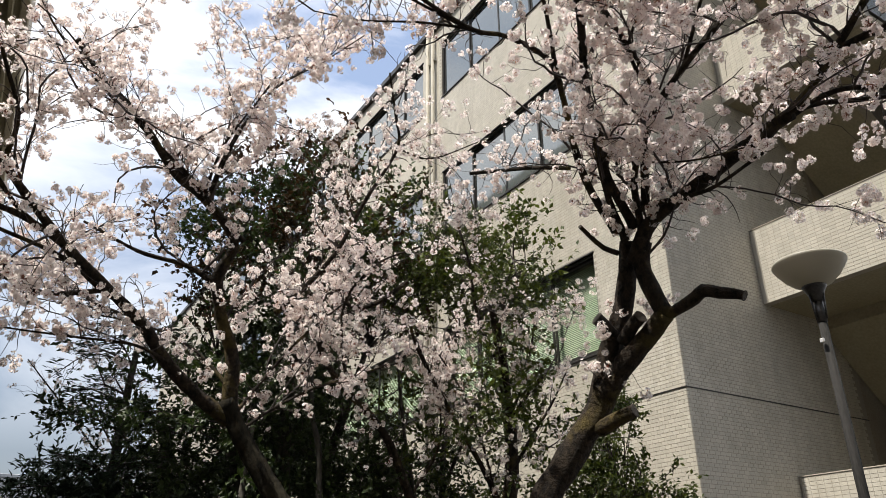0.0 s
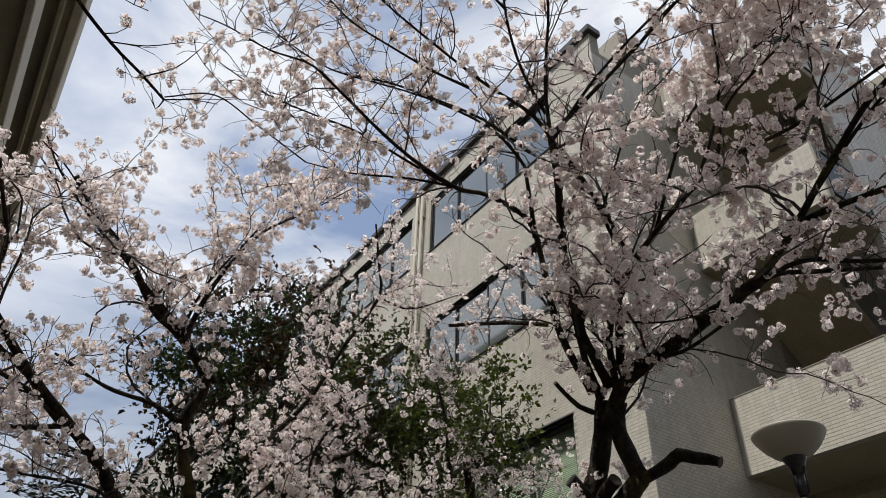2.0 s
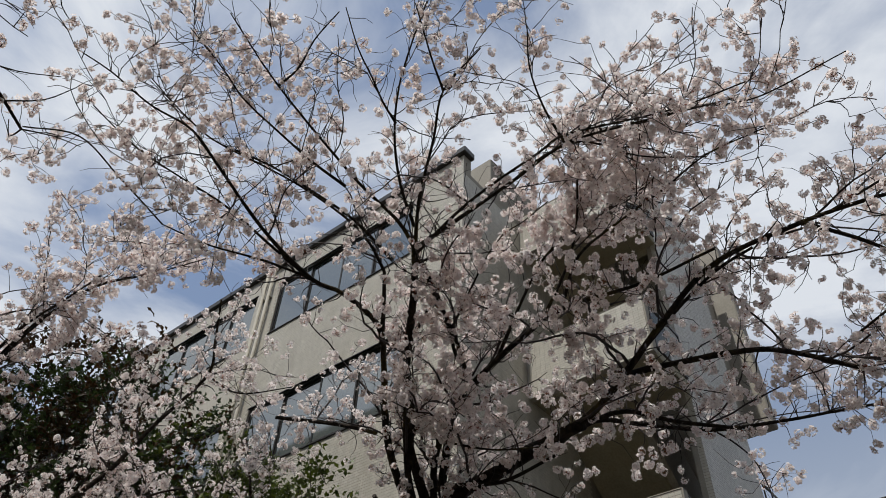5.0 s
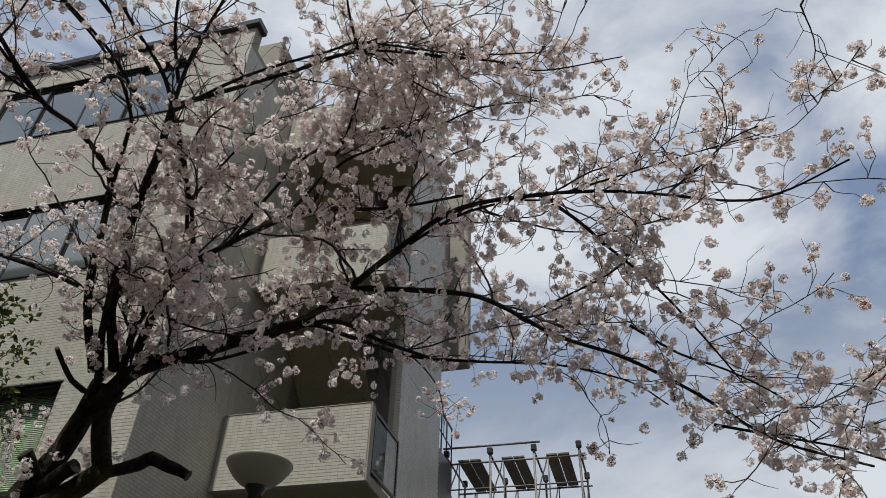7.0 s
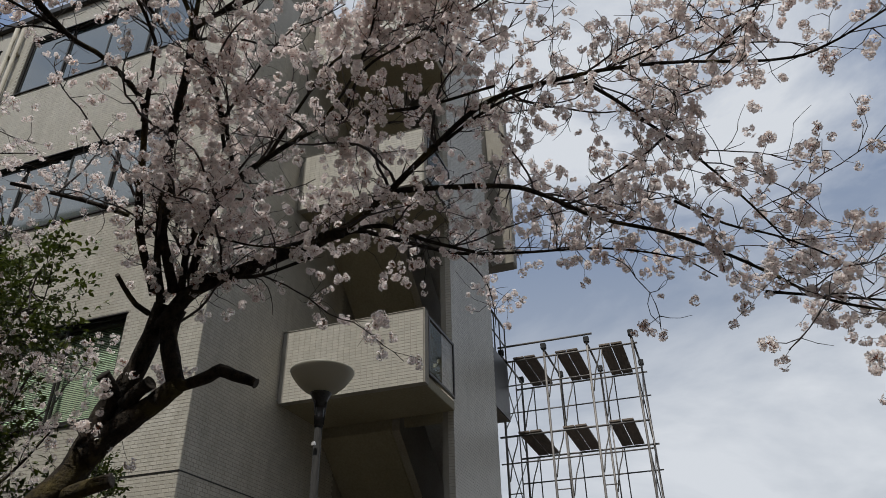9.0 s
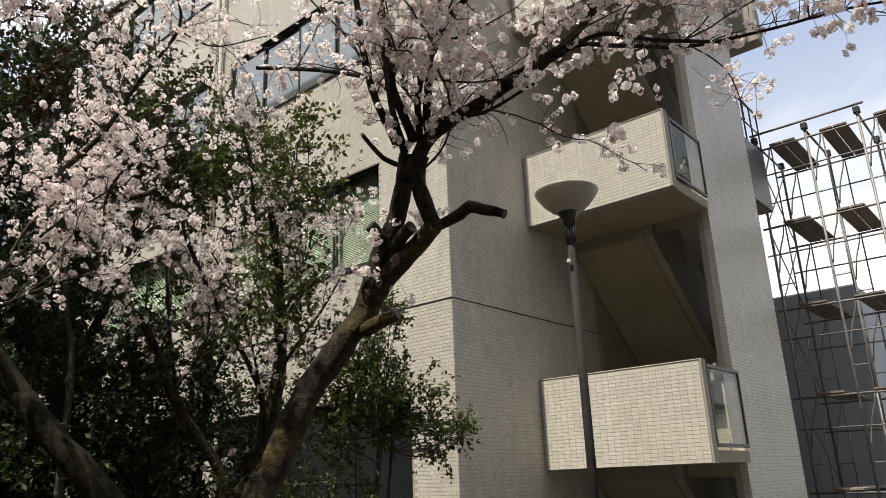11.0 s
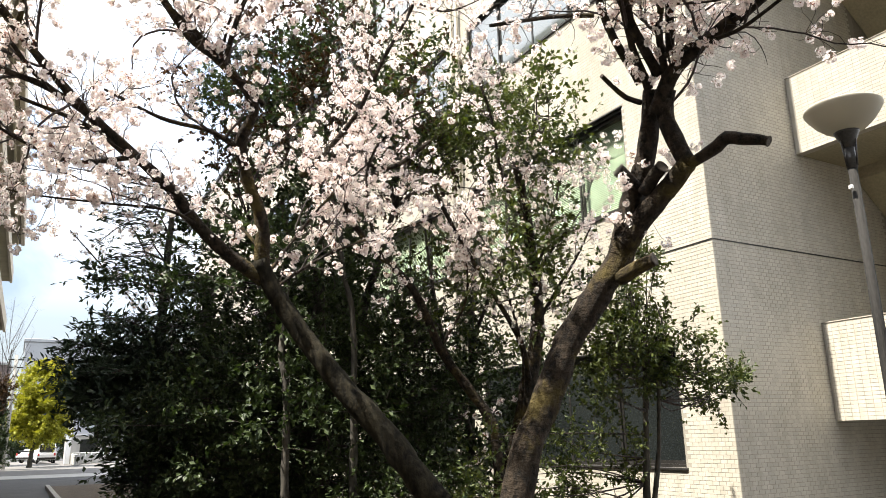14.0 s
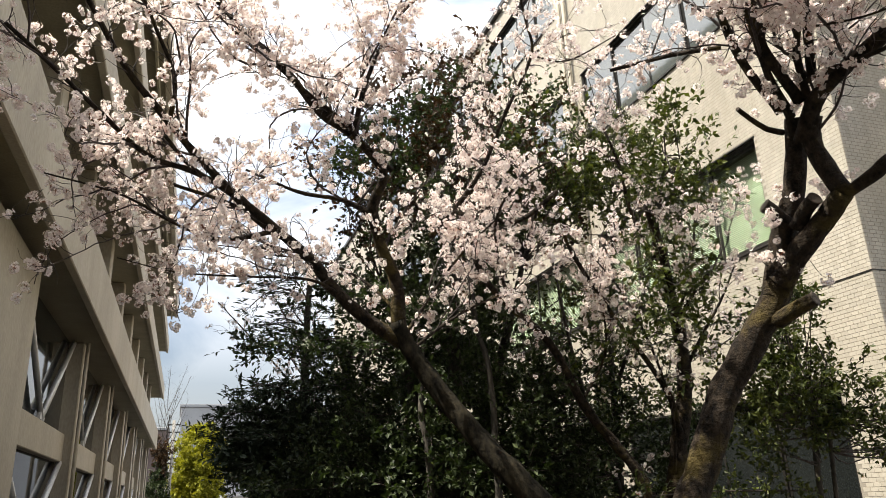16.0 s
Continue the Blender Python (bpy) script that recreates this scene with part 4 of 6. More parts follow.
def branch_out(tree, per_metre, length, lift, floor=0.0):
    """Second-order branches on the limbs, thin, long and rising; they carry twigs in turn."""
    rng = tree.rng
    fresh = []
    for pts, radii in tree.lines:
        total = np.linalg.norm(np.diff(pts, axis=0), axis=1).sum()
        for _ in range(int(total * per_metre + rng.random())):
            s = rng.uniform(0.15, 0.97)
            i = min(int(s * (len(pts) - 1)), len(pts) - 2)
            if pts[i][2] < floor or radii[i] > 0.055 and rng.random() < 0.7:
                continue
            tangent = pts[i + 1] - pts[i]
            tangent /= np.linalg.norm(tangent) + 1e-9
            way = tangent * 0.8 + rng.normal(0, 0.55, 3) + np.array([0, 0, lift])
            way[2] = max(way[2], -0.1)
            way /= np.linalg.norm(way)
            n = max(6, int(rng.uniform(0.5, 1.0) * length / 0.08))
            p, line = pts[i].copy(), [pts[i].copy()]
            bend = rng.normal(0, 0.09, 3)
            for _ in range(n):
                way = way + bend + rng.normal(0, 0.17, 3)
                way /= np.linalg.norm(way)
                p = p + way * 0.08
                line.append(p.copy())
            line = np.array(line)
            r0 = min(0.0105, radii[i] * 0.55)
            tree.twig(line, r0, 0.0024, 5)
            fresh.append((line, np.linspace(r0, 0.0024, len(line))))
    tree.lines += fresh


def grow(tree, per_metre, length, lift, spot_step, droop=0.0, thin=0.05, outer=0.25, floor=0.0):
    """Twigs on all limbs, side twigs on those, and the spots where blossoms sit."""
    rng = tree.rng
    for pts, radii in tree.lines:
        seg = np.linalg.norm(np.diff(pts, axis=0), axis=1)
        total = seg.sum()
        for _ in range(max(2, int(total * per_metre))):
            s = rng.uniform(0.05, 1.0)
            i = min(int(s * (len(pts) - 1)), len(pts) - 2)
            if pts[i][2] < floor and rng.random() < 0.8 or radii[i] > thin and rng.random() < 0.75:
                continue
            tangent = pts[i + 1] - pts[i]
            tangent /= np.linalg.norm(tangent) + 1e-9
            way = tangent * rng.uniform(0.1, 0.9) + rng.normal(0, 0.55, 3) + np.array([0, 0, lift])
            way[2] = max(way[2], -0.25)
            way /= np.linalg.norm(way)
            far = rng.uniform(0.35, 1.0) * length * (0.65 + 0.35 * (1 - s))
            n = max(3, int(far / 0.06))
            p, line = pts[i].copy(), [pts[i].copy()]
            bend = rng.normal(0, 0.14, 3)
            for k in range(n):
                way = way + bend + rng.normal(0, 0.3, 3) + np.array([0, 0, 0.06 - droop])
                way /= np.linalg.norm(way)
                p = p + way * 0.06
                line.append(p.copy())
            r0 = min(0.0056, max(0.0026, radii[i] * 0.42))
            tree.twig(line, r0, 0.0013)
            if spot_step and rng.random() < 0.85:
                tree.spots += [line[-1] + rng.normal(0, 0.024, 3) for _ in range(rng.integers(1, 3))]
            for k in range(1, n + 1):
                if rng.random() < spot_step:
                    tree.spots += [line[k] + rng.normal(0, 0.03, 3) for _ in range(rng.integers(1, 3))]
                if rng.random() < 0.13:
                    w2 = way * 0.5 + rng.normal(0, 0.6, 3) + np.array([0, 0, 0.15])
                    w2 /= np.linalg.norm(w2)
                    m = rng.integers(2, 5)
                    q, sub = line[k].copy(), [line[k].copy()]
                    for _ in range(m):
                        w2 = w2 + rng.normal(0, 0.4, 3)
                        w2 /= np.linalg.norm(w2)
                        q = q + w2 * 0.06
                        sub.append(q.copy())
                    tree.twig(sub, 0.0021, 0.0011, 3)
                    if rng.random() < 0.7:
                        tree.spots.append(sub[-1])
                    if rng.random() < 0.12:
                        tree.spots.append(sub[1])
        for i in range(0, len(pts) - 1, 2):
            if radii[i] < 0.03 and rng.random() < outer:
                tree.spots.append(pts[i] + rng.normal(0, 0.03, 3))


def finish_twigs(tree):
    ob = raw("twig_growth", np.vstack(tree.v), np.vstack(tree.f), TWIG, tree.top, "", True)
    ob["kind"] = "stuff"


def turns(rng, n):
    """n random rotation matrices."""
    q = rng.normal(0, 1, (n, 4))
    q /= np.linalg.norm(q, axis=1)[:, None]
    w, x, y, z = q.T
    return np.stack([1 - 2 * (y * y + z * z), 2 * (x * y - z * w), 2 * (x * z + y * w), 2 * (x * y + z * w), 1 - 2 * (x * x + z * z), 2 * (y * z - x * w),
                     2 * (x * z - y * w), 2 * (y * z + x * w), 1 - 2 * (x * x + y * y)], 1).reshape(n, 3, 3)


def flower_cluster(rng, flowers, spread):
    """An umbel of five-petalled blossoms, each petal a cupped, notched blade; and their stalks."""
    v, f, cv, cf = [], [], [], []
    for _ in range(flowers):
        d = rng.normal(0, 1, 3)
        d /= np.linalg.norm(d)
        c = d * spread * rng.uniform(0.5, 1.3)
        a = np.cross(d, (0.3, 0.5, 0.8))
        a /= np.linalg.norm(a)
        b = np.cross(d, a)
        size = rng.uniform(0.0125, 0.0165)
        start = rng.uniform(0, 6.28)
        cup = rng.uniform(0.1, 0.6)
        for k in range(5):
            g = start + k * 1.2566
            out = a * math.cos(g) + b * math.sin(g)
            sidew = -a * math.sin(g) + b * math.cos(g)
            i = len(v)
            v += [c + out * size * 0.12, c + out * size * 0.68 + sidew * size * 0.52 + d * size * cup * 0.4, c + out * size * 1.02 + d * size * cup, c + out * size * 0.68 - sidew * size * 0.52 + d * size * cup * 0.4]
            f.append((i, i + 1, i + 2, i + 3))
        i = len(cv)
        w = a * 0.001
        cv += [-w, w, c + w * 1.4, c - w * 1.4]
        cf.append((i, i + 1, i + 2, i + 3))
    return np.array(v), np.array(f), np.array(cv), np.array(cf)


def bloom(tree, flowers, spread, keep=1.0, name="blossoms"):
    rng = tree.rng
    spots = np.array(tree.spots)
    spots = spots[rng.random(len(spots)) < keep]
    kinds = [flower_cluster(rng, flowers + int(rng.integers(-3, 4)), spread) for _ in range(11)]
    which = rng.integers(0, len(kinds), len(spots))
    allv, allf, av, af, n, m = [], [], [], [], 0, 0
    for k, (v, f, cv, cf) in enumerate(kinds):
        at = spots[which == k]
        if not len(at):
            continue
        R = turns(rng, len(at)) * rng.uniform(0.65, 1.2, len(at))[:, None, None]
        hang = at - np.array([0, 0, 0.012])
        allv.append((np.einsum("nij,vj->nvi", R, v) + hang[:, None, :]).reshape(-1, 3))
        allf.append((np.arange(len(at))[:, None, None] * len(v) + f[None] + n).reshape(-1, 4))
        n += len(at) * len(v)
        av.append((np.einsum("nij,vj->nvi", R, cv) + hang[:, None, :]).reshape(-1, 3))
        af.append((np.arange(len(at))[:, None, None] * len(cv) + cf[None] + m).reshape(-1, 4))
        m += len(at) * len(cv)
    raw(name, np.vstack(allv) - tree.at, np.vstack(allf), BLOSSOM, tree.top, "pale pink cherry blossoms in full bloom")["kind"] = "stuff"
    raw("stalk_growth", np.vstack(av) - tree.at, np.vstack(af), CALYX, tree.top, "reddish flower stalks")["kind"] = "stuff"


def leaves(parent, name, spots, ways, size, mat, rng, flat=0.5, narrow=0.42, at=(0, 0, 0), label=""):
    """Folded, pointed leaves at the spots, each along its own way, the upper face mostly skywards."""
    n = len(spots)
    blade = np.array([[0, 0, 0], [narrow * 0.5, 0.48, 0.08], [0, 1.0, -0.05], [-narrow * 0.5, 0.48, 0.08]])
    quads = np.array([[0, 1, 2, 3]])
    y = ways / (np.linalg.norm(ways, axis=1)[:, None] + 1e-9)
    up = rng.normal(0, 1 - flat, (n, 3)) + np.array([0, 0, 0.9])
    x = np.cross(y, up)
    x /= np.linalg.norm(x, axis=1)[:, None] + 1e-9
    z = np.cross(x, y)
    R = np.stack([x, y, z], 2) * (size * rng.uniform(0.65, 1.3, n))[:, None, None]
    v = (np.einsum("nij,vj->nvi", R, blade) + np.asarray(spots)[:, None, :]).reshape(-1, 3) - np.array(at)
    f = (np.arange(n)[:, None, None] * 4 + quads[None]).reshape(-1, 4)
    ob = raw(name, v, f, mat, parent, label)
    ob["kind"] = "stuff"
    return ob


def cloud(rng, centre, radii, n, clumps, hollow=0.25, clump_size=0.24, tier=0.7, per=9):
    """Leafy shoots in many uneven clumps filling an ellipsoid: leaf spots, leaf ways, clump middles and the shoots."""
    c, r = np.array(centre), np.array(radii)
    d = rng.normal(0, 1, (clumps, 3))
    d /= np.linalg.norm(d, axis=1)[:, None]
    rad = hollow + (1 - hollow) * rng.random(clumps) ** 0.6
    wob = np.array([1 + 0.35 * noise.noise(Vector(x) * 1.7 + Vector(centre)) for x in d])
    mid = c + d * (rad * wob)[:, None] * r
    m = max(clumps, n // per)
    pick = rng.integers(0, clumps, m)
    span = clump_size * rng.uniform(0.6, 1.25, clumps)[pick][:, None]
    base = mid[pick] + rng.normal(0, 0.45, (m, 3)) * span * np.array([1, 1, tier])
    way = d[pick] * 0.6 + rng.normal(0, 0.6, (m, 3)) + np.array([0, 0, 0.3 * tier])
    way[:, 2] *= tier
    way /= np.linalg.norm(way, axis=1)[:, None]
    tip = base + way * span * rng.uniform(0.9, 1.7, (m, 1))
    s = np.tile((np.arange(per) + 1.0) / per, (m, 1)) * 0.9 + rng.uniform(0, 0.1, (m, per))
    spots = base[:, None, :] + (tip - base)[:, None, :] * s[:, :, None]
    ways = way[:, None, :] * 0.6 + rng.normal(0, 0.62, (m, per, 3))
    return spots.reshape(-1, 3), ways.reshape(-1, 3), mid, np.stack([base, tip], 1)


cherry_a = Tree("cherry_tree", "old pruned cherry tree in full pale pink bloom with cut stubs", "tree", (2.62, 4.04, 0.0), 11, "cherry trees in bloom")
limb(cherry_a, "trunk", 0.125, 0.106, [(2.63, 4.05, -0.05), (2.67, 4.03, 0.4), (2.71, 4.0, 0.8), (2.78, 3.98, 1.12)])
limb(cherry_a, "trunk", 0.1069, 0.08625, [(2.75, 3.99, 1.08), (2.85, 3.96, 1.44), (3.02, 3.89, 1.90), (3.20, 3.76, 2.30), (3.35, 3.54, 2.68), (3.39, 3.44, 2.86)])
limb(cherry_a, "stem", 0.084, 0.058, [(3.37, 3.51, 2.73), (3.38, 3.39, 3.02), (3.40, 3.27, 3.26), (3.39, 3.16, 3.49), (3.34, 3.07, 3.72)])
limb(cherry_a, "stem", 0.076, 0.062, [(3.35, 3.43, 2.79), (3.39, 3.27, 2.95), (3.43, 3.10, 3.07), (3.45, 2.93, 3.20)])
limb(cherry_a, "cut_stub", 0.04092, 0.03224, [(3.44, 2.95, 3.18), (3.46, 2.83, 3.21), (3.47, 2.72, 3.24), (3.46, 2.64, 3.26), (3.48, 2.55, 3.22), (3.51, 2.48, 3.20), (3.53, 2.42, 3.17)])
limb(cherry_a, "stem", 0.057, 0.0532, [(3.45, 2.93, 3.20), (3.40, 2.97, 3.37), (3.36, 2.99, 3.54), (3.34, 2.93, 3.67)])
limb(cherry_a, "cut_stub", 0.05, 0.044, [(3.36, 3.29, 3.14), (3.27, 3.28, 3.20), (3.21, 3.29, 3.24)])
limb(cherry_a, "cut_stub", 0.05, 0.044, [(3.37, 3.23, 3.09), (3.36, 3.12, 3.17), (3.35, 3.04, 3.20)])
limb(cherry_a, "cut_stub", 0.05, 0.044, [(3.35, 3.50, 2.58), (3.36, 3.34, 2.62), (3.39, 3.23, 2.65)])
limb(cherry_a, "limb", 0.057, 0.038, [(3.33, 3.02, 3.55), (3.31, 2.83, 3.75), (3.32, 2.44, 3.85), (3.29, 2.00, 3.92), (3.27, 1.77, 3.93)])
limb(cherry_a, "limb", 0.02914, 0.00372, [(3.27, 1.96, 3.87), (3.27, 1.70, 3.98), (3.19, 1.46, 4.06), (3.06, 1.09, 4.23), (2.93, 0.73, 4.33), (2.81, 0.25, 4.24), (2.77, -0.17, 4.14), (2.66, -0.62, 3.89), (2.58, -0.81, 3.83), (2.39, -1.04, 3.79)])
limb(cherry_a, "limb", 0.0217, 0.00496, [(3.21, 1.54, 4.07), (3.22, 1.34, 4.09), (3.30, 0.79, 4.03), (3.30, 0.56, 3.91), (3.35, 0.27, 3.71), (3.34, -0.05, 3.54), (3.32, -0.32, 3.33), (3.31, -0.45, 3.21), (3.26, -0.66, 3.00), (3.10, -0.95, 2.80)])
limb(cherry_a, "limb", 0.01984, 0.00372, [(3.25, 1.99, 3.87), (3.37, 1.74, 3.99), (3.51, 1.50, 3.95), (3.67, 1.19, 3.88), (3.70, 0.78, 3.81), (3.69, 0.32, 3.73), (3.67, -0.07, 3.57), (3.64, -0.25, 3.40)])
limb(cherry_a, "limb", 0.0124, 0.00372, [(2.81, 0.25, 4.24), (2.89, 0.07, 4.09), (2.94, -0.05, 3.95), (3.02, -0.24, 3.74), (3.11, -0.42, 3.49), (3.16, -0.55, 3.26)])
limb(cherry_a, "limb", 0.031, 0.00744, [(3.26, 2.81, 3.84), (3.02, 2.55, 4.13), (2.94, 2.36, 4.22), (2.90, 2.12, 4.30), (2.86, 1.86, 4.36), (2.90, 1.60, 4.47), (2.97, 1.14, 4.46), (2.96, 0.70, 4.46)])
limb(cherry_a, "limb", 0.0372, 0.0217, [(3.29, 2.95, 3.77), (3.01, 2.88, 4.03), (2.91, 2.79, 4.15), (2.72, 2.68, 4.38), (2.48, 2.44, 4.65), (2.25, 2.24, 4.83)])
limb(cherry_a, "limb", 0.0155, 0.00372, [(2.25, 2.24, 4.83), (2.08, 2.24, 4.94), (1.76, 2.28, 5.03), (1.33, 2.29, 5.16), (0.98, 2.28, 5.27), (0.63, 2.23, 5.38)])
limb(cherry_a, "limb", 0.01488, 0.00434, [(2.25, 2.24, 4.83), (2.06, 2.05, 5.01), (1.87, 1.79, 5.19), (1.71, 1.59, 5.31), (1.66, 1.28, 5.39)])
limb(cherry_a, "limb", 0.01736, 0.00434, [(2.25, 2.24, 4.83), (2.27, 1.87, 4.91), (2.27, 1.51, 4.96), (2.25, 1.13, 4.99), (2.32, 0.74, 4.93), (2.40, 0.26, 4.81)])
limb(cherry_a, "limb", 0.0341, 0.0031, [(3.23, 3.04, 3.74), (3.02, 3.04, 4.02), (2.89, 3.00, 4.23), (2.70, 2.87, 4.48), (2.51, 2.77, 4.65), (2.22, 2.82, 4.75), (2.00, 2.89, 4.76), (1.57, 2.89, 4.86), (1.14, 2.81, 4.97), (0.90, 2.79, 5.06), (0.64, 2.81, 5.03), (0.38, 2.79, 5.02), (0.19, 2.78, 4.98)])
limb(cherry_a, "limb", 0.0186, 0.00372, [(2.59, 2.80, 4.56), (2.39, 2.63, 4.87), (2.29, 2.57, 4.92), (2.02, 2.55, 5.03), (1.58, 2.62, 5.08), (1.08, 2.73, 5.05)])
limb(cherry_a, "limb", 0.01116, 0.00372, [(2.00, 2.89, 4.76), (1.73, 3.03, 4.79), (1.39, 3.13, 4.72), (1.12, 3.22, 4.73)])
limb(cherry_a, "limb", 0.0279, 0.0155, [(3.26, 3.01, 3.69), (3.05, 2.93, 3.97), (2.79, 2.74, 4.37), (2.57, 2.52, 4.69)])
limb(cherry_a, "limb", 0.0279, 0.0124, [(3.31, 2.91, 3.74), (3.15, 2.77, 4.04), (3.06, 2.47, 4.26), (3.00, 2.17, 4.41), (2.93, 1.77, 4.50)])
limb(cherry_a, "limb", 0.01364, 0.0093, [(2.92, 2.33, 4.27), (2.70, 2.30, 4.52), (2.45, 2.27, 4.68), (2.27, 2.24, 4.77)])
limb(cherry_a, "limb", 0.0124, 0.00372, [(2.25, 2.23, 4.78), (2.22, 1.79, 4.93), (2.23, 1.30, 5.02), (2.22, 1.10, 5.02), (2.33, 0.55, 4.89), (2.34, 0.17, 4.80)])
limb(cherry_a, "limb", 0.01116, 0.00372, [(2.88, 1.60, 4.49), (2.71, 1.37, 4.61), (2.68, 1.06, 4.69), (2.65, 0.79, 4.72), (2.57, 0.51, 4.72), (2.53, 0.20, 4.65)])
limb(cherry_a, "limb", 0.0186, 0.0093, [(3.35, 1.90, 3.96), (3.37, 1.57, 3.99), (3.36, 1.27, 3.81), (3.40, 0.99, 3.69)])
limb(cherry_a, "limb", 0.0155, 0.00744, [(3.28, 1.47, 4.17), (3.09, 1.01, 4.29), (2.99, 0.73, 4.34), (2.92, 0.51, 4.32)])
limb(cherry_a, "cut_stub", 0.0186, 0.01364, [(3.27, 3.10, 3.64), (3.14, 3.09, 3.64), (3.02, 3.09, 3.70), (2.93, 3.07, 3.73)])
limb(cherry_a, "limb", 0.0186, 0.0093, [(3.24, 2.86, 3.83), (3.23, 2.71, 3.81), (3.27, 2.51, 3.78), (3.29, 2.31, 3.76), (3.32, 2.00, 3.83)])
limb(cherry_a, "limb", 0.00744, 0.00496, [(2.97, 2.62, 3.98), (3.13, 2.33, 3.89), (3.23, 2.02, 3.85)])
limb(cherry_a, "limb", 0.00744, 0.00372, [(3.30, 0.32, 3.87), (3.12, -0.00, 3.88), (3.00, -0.12, 3.87)])
limb(cherry_a, "limb", 0.0062, 0.0031, [(2.74, -0.38, 4.07), (2.63, -0.51, 4.09), (2.50, -0.66, 4.12), (2.42, -0.76, 4.09)])
limb(cherry_a, "limb", 0.0124, 0.0093, [(2.83, 2.36, 4.39), (2.58, 2.28, 4.61), (2.31, 2.24, 4.79)])
limb(cherry_a, "limb", 0.0124, 0.0031, [(2.00, 2.90, 4.76), (1.67, 2.94, 4.84), (1.33, 2.96, 4.90), (1.03, 3.00, 4.91), (0.79, 3.01, 4.90), (0.60, 2.98, 4.89), (0.42, 2.94, 4.89)])
limb(cherry_a, "limb", 0.01364, 0.0031, [(2.32, 2.50, 4.94), (1.96, 2.55, 5.07), (1.55, 2.65, 5.13), (1.36, 2.68, 5.12), (1.18, 2.72, 5.09), (1.01, 2.75, 5.06), (0.77, 2.74, 5.07), (0.46, 2.69, 5.10)])
limb(cherry_a, "limb", 0.01116, 0.0031, [(1.72, 2.35, 5.01), (1.49, 2.38, 5.02), (1.23, 2.43, 5.10), (0.97, 2.43, 5.12), (0.77, 2.38, 5.14), (0.52, 2.36, 5.20)])
limb(cherry_a, "limb", 0.0124, 0.00372, [(2.17, 2.18, 4.92), (1.95, 2.12, 5.09), (1.74, 1.99, 5.22), (1.55, 1.80, 5.34), (1.41, 1.57, 5.50), (1.31, 1.39, 5.55)])
limb(cherry_a, "limb", 0.00868, 0.0031, [(1.69, 1.94, 5.27), (1.54, 1.91, 5.29), (1.40, 1.88, 5.36), (1.23, 1.83, 5.39), (1.02, 1.73, 5.44)])
limb(cherry_a, "limb", 0.00744, 0.0031, [(1.07, 2.29, 5.25), (1.07, 2.12, 5.28), (1.02, 1.96, 5.33), (1.00, 1.75, 5.38)])
limb(cherry_a, "limb", 0.00868, 0.0031, [(1.71, 1.59, 5.31), (1.51, 1.52, 5.36), (1.26, 1.43, 5.49)])
limb(cherry_a, "limb", 0.00868, 0.0031, [(2.25, 1.13, 4.99), (2.03, 1.12, 5.08), (1.81, 1.06, 5.15), (1.65, 0.96, 5.26)])
limb(cherry_a, "limb", 0.00868, 0.0031, [(2.27, 1.51, 4.96), (2.28, 1.30, 5.04), (2.32, 1.06, 5.03), (2.51, 0.82, 4.90), (2.61, 0.51, 4.75)])
limb(cherry_a, "limb", 0.00868, 0.0031, [(3.51, -0.44, 3.21), (3.41, -0.71, 3.08), (3.30, -0.90, 2.97), (3.19, -1.07, 2.84), (3.11, -1.21, 2.76), (3.03, -1.33, 2.69)])
limb(cherry_a, "limb", 0.00868, 0.0031, [(3.23, -0.11, 3.65), (3.26, -0.32, 3.48), (3.25, -0.52, 3.36), (3.24, -0.71, 3.20), (3.23, -0.83, 3.03)])
limb(cherry_a, "limb", 0.00744, 0.00248, [(2.90, 0.13, 4.31), (2.79, -0.22, 4.28), (2.66, -0.51, 4.22), (2.52, -0.80, 4.14)])
limb(cherry_a, "limb", 0.00992, 0.0031, [(2.34, 1.10, 5.16), (2.44, 0.72, 5.06), (2.45, 0.46, 4.97), (2.49, 0.17, 4.84), (2.43, -0.26, 4.75)])
limb(cherry_a, "limb", 0.012, 0.004, [(2.93, 1.77, 4.50), (2.84, 1.54, 4.69), (2.74, 1.38, 4.87), (2.57, 1.24, 5.10), (2.40, 1.09, 5.33)])
limb(cherry_a, "limb", 0.014, 0.004, [(3.00, 2.17, 4.41), (2.89, 1.89, 4.67), (2.82, 1.66, 4.86), (2.82, 1.46, 4.93), (2.82, 1.19, 4.99), (2.81, 0.96, 5.00), (2.79, 0.73, 5.01)])
limb(cherry_a, "limb", 0.010, 0.003, [(2.70, 2.30, 4.52), (2.51, 1.83, 4.81), (2.53, 1.61, 4.91), (2.54, 1.44, 4.98)])
limb(cherry_a, "bare_shoot", 0.005, 0.004, [(1.12, 3.22, 4.73), (0.77, 3.15, 4.77), (0.47, 3.07, 4.77), (0.23, 3.10, 4.62)])
limb(cherry_a, "bare_shoot", 0.007, 0.011, [(0.23, 3.08, 4.58), (0.07, 3.03, 4.64), (-0.11, 2.95, 4.67), (-0.35, 2.82, 4.75), (-0.53, 2.66, 4.86)])
limb(cherry_a, "bare_shoot", 0.0045, 0.0022, [(0.23, 3.08, 4.58), (0.36, 3.03, 4.62), (0.48, 2.96, 4.60)])
limb(cherry_a, "bare_shoot", 0.0045, 0.0022, [(0.09, 3.04, 4.63), (0.22, 2.93, 4.69), (0.29, 2.80, 4.76)])
limb(cherry_a, "bare_shoot", 0.0045, 0.0022, [(0.23, 3.08, 4.58), (0.21, 3.13, 4.54), (0.16, 3.08, 4.59)])
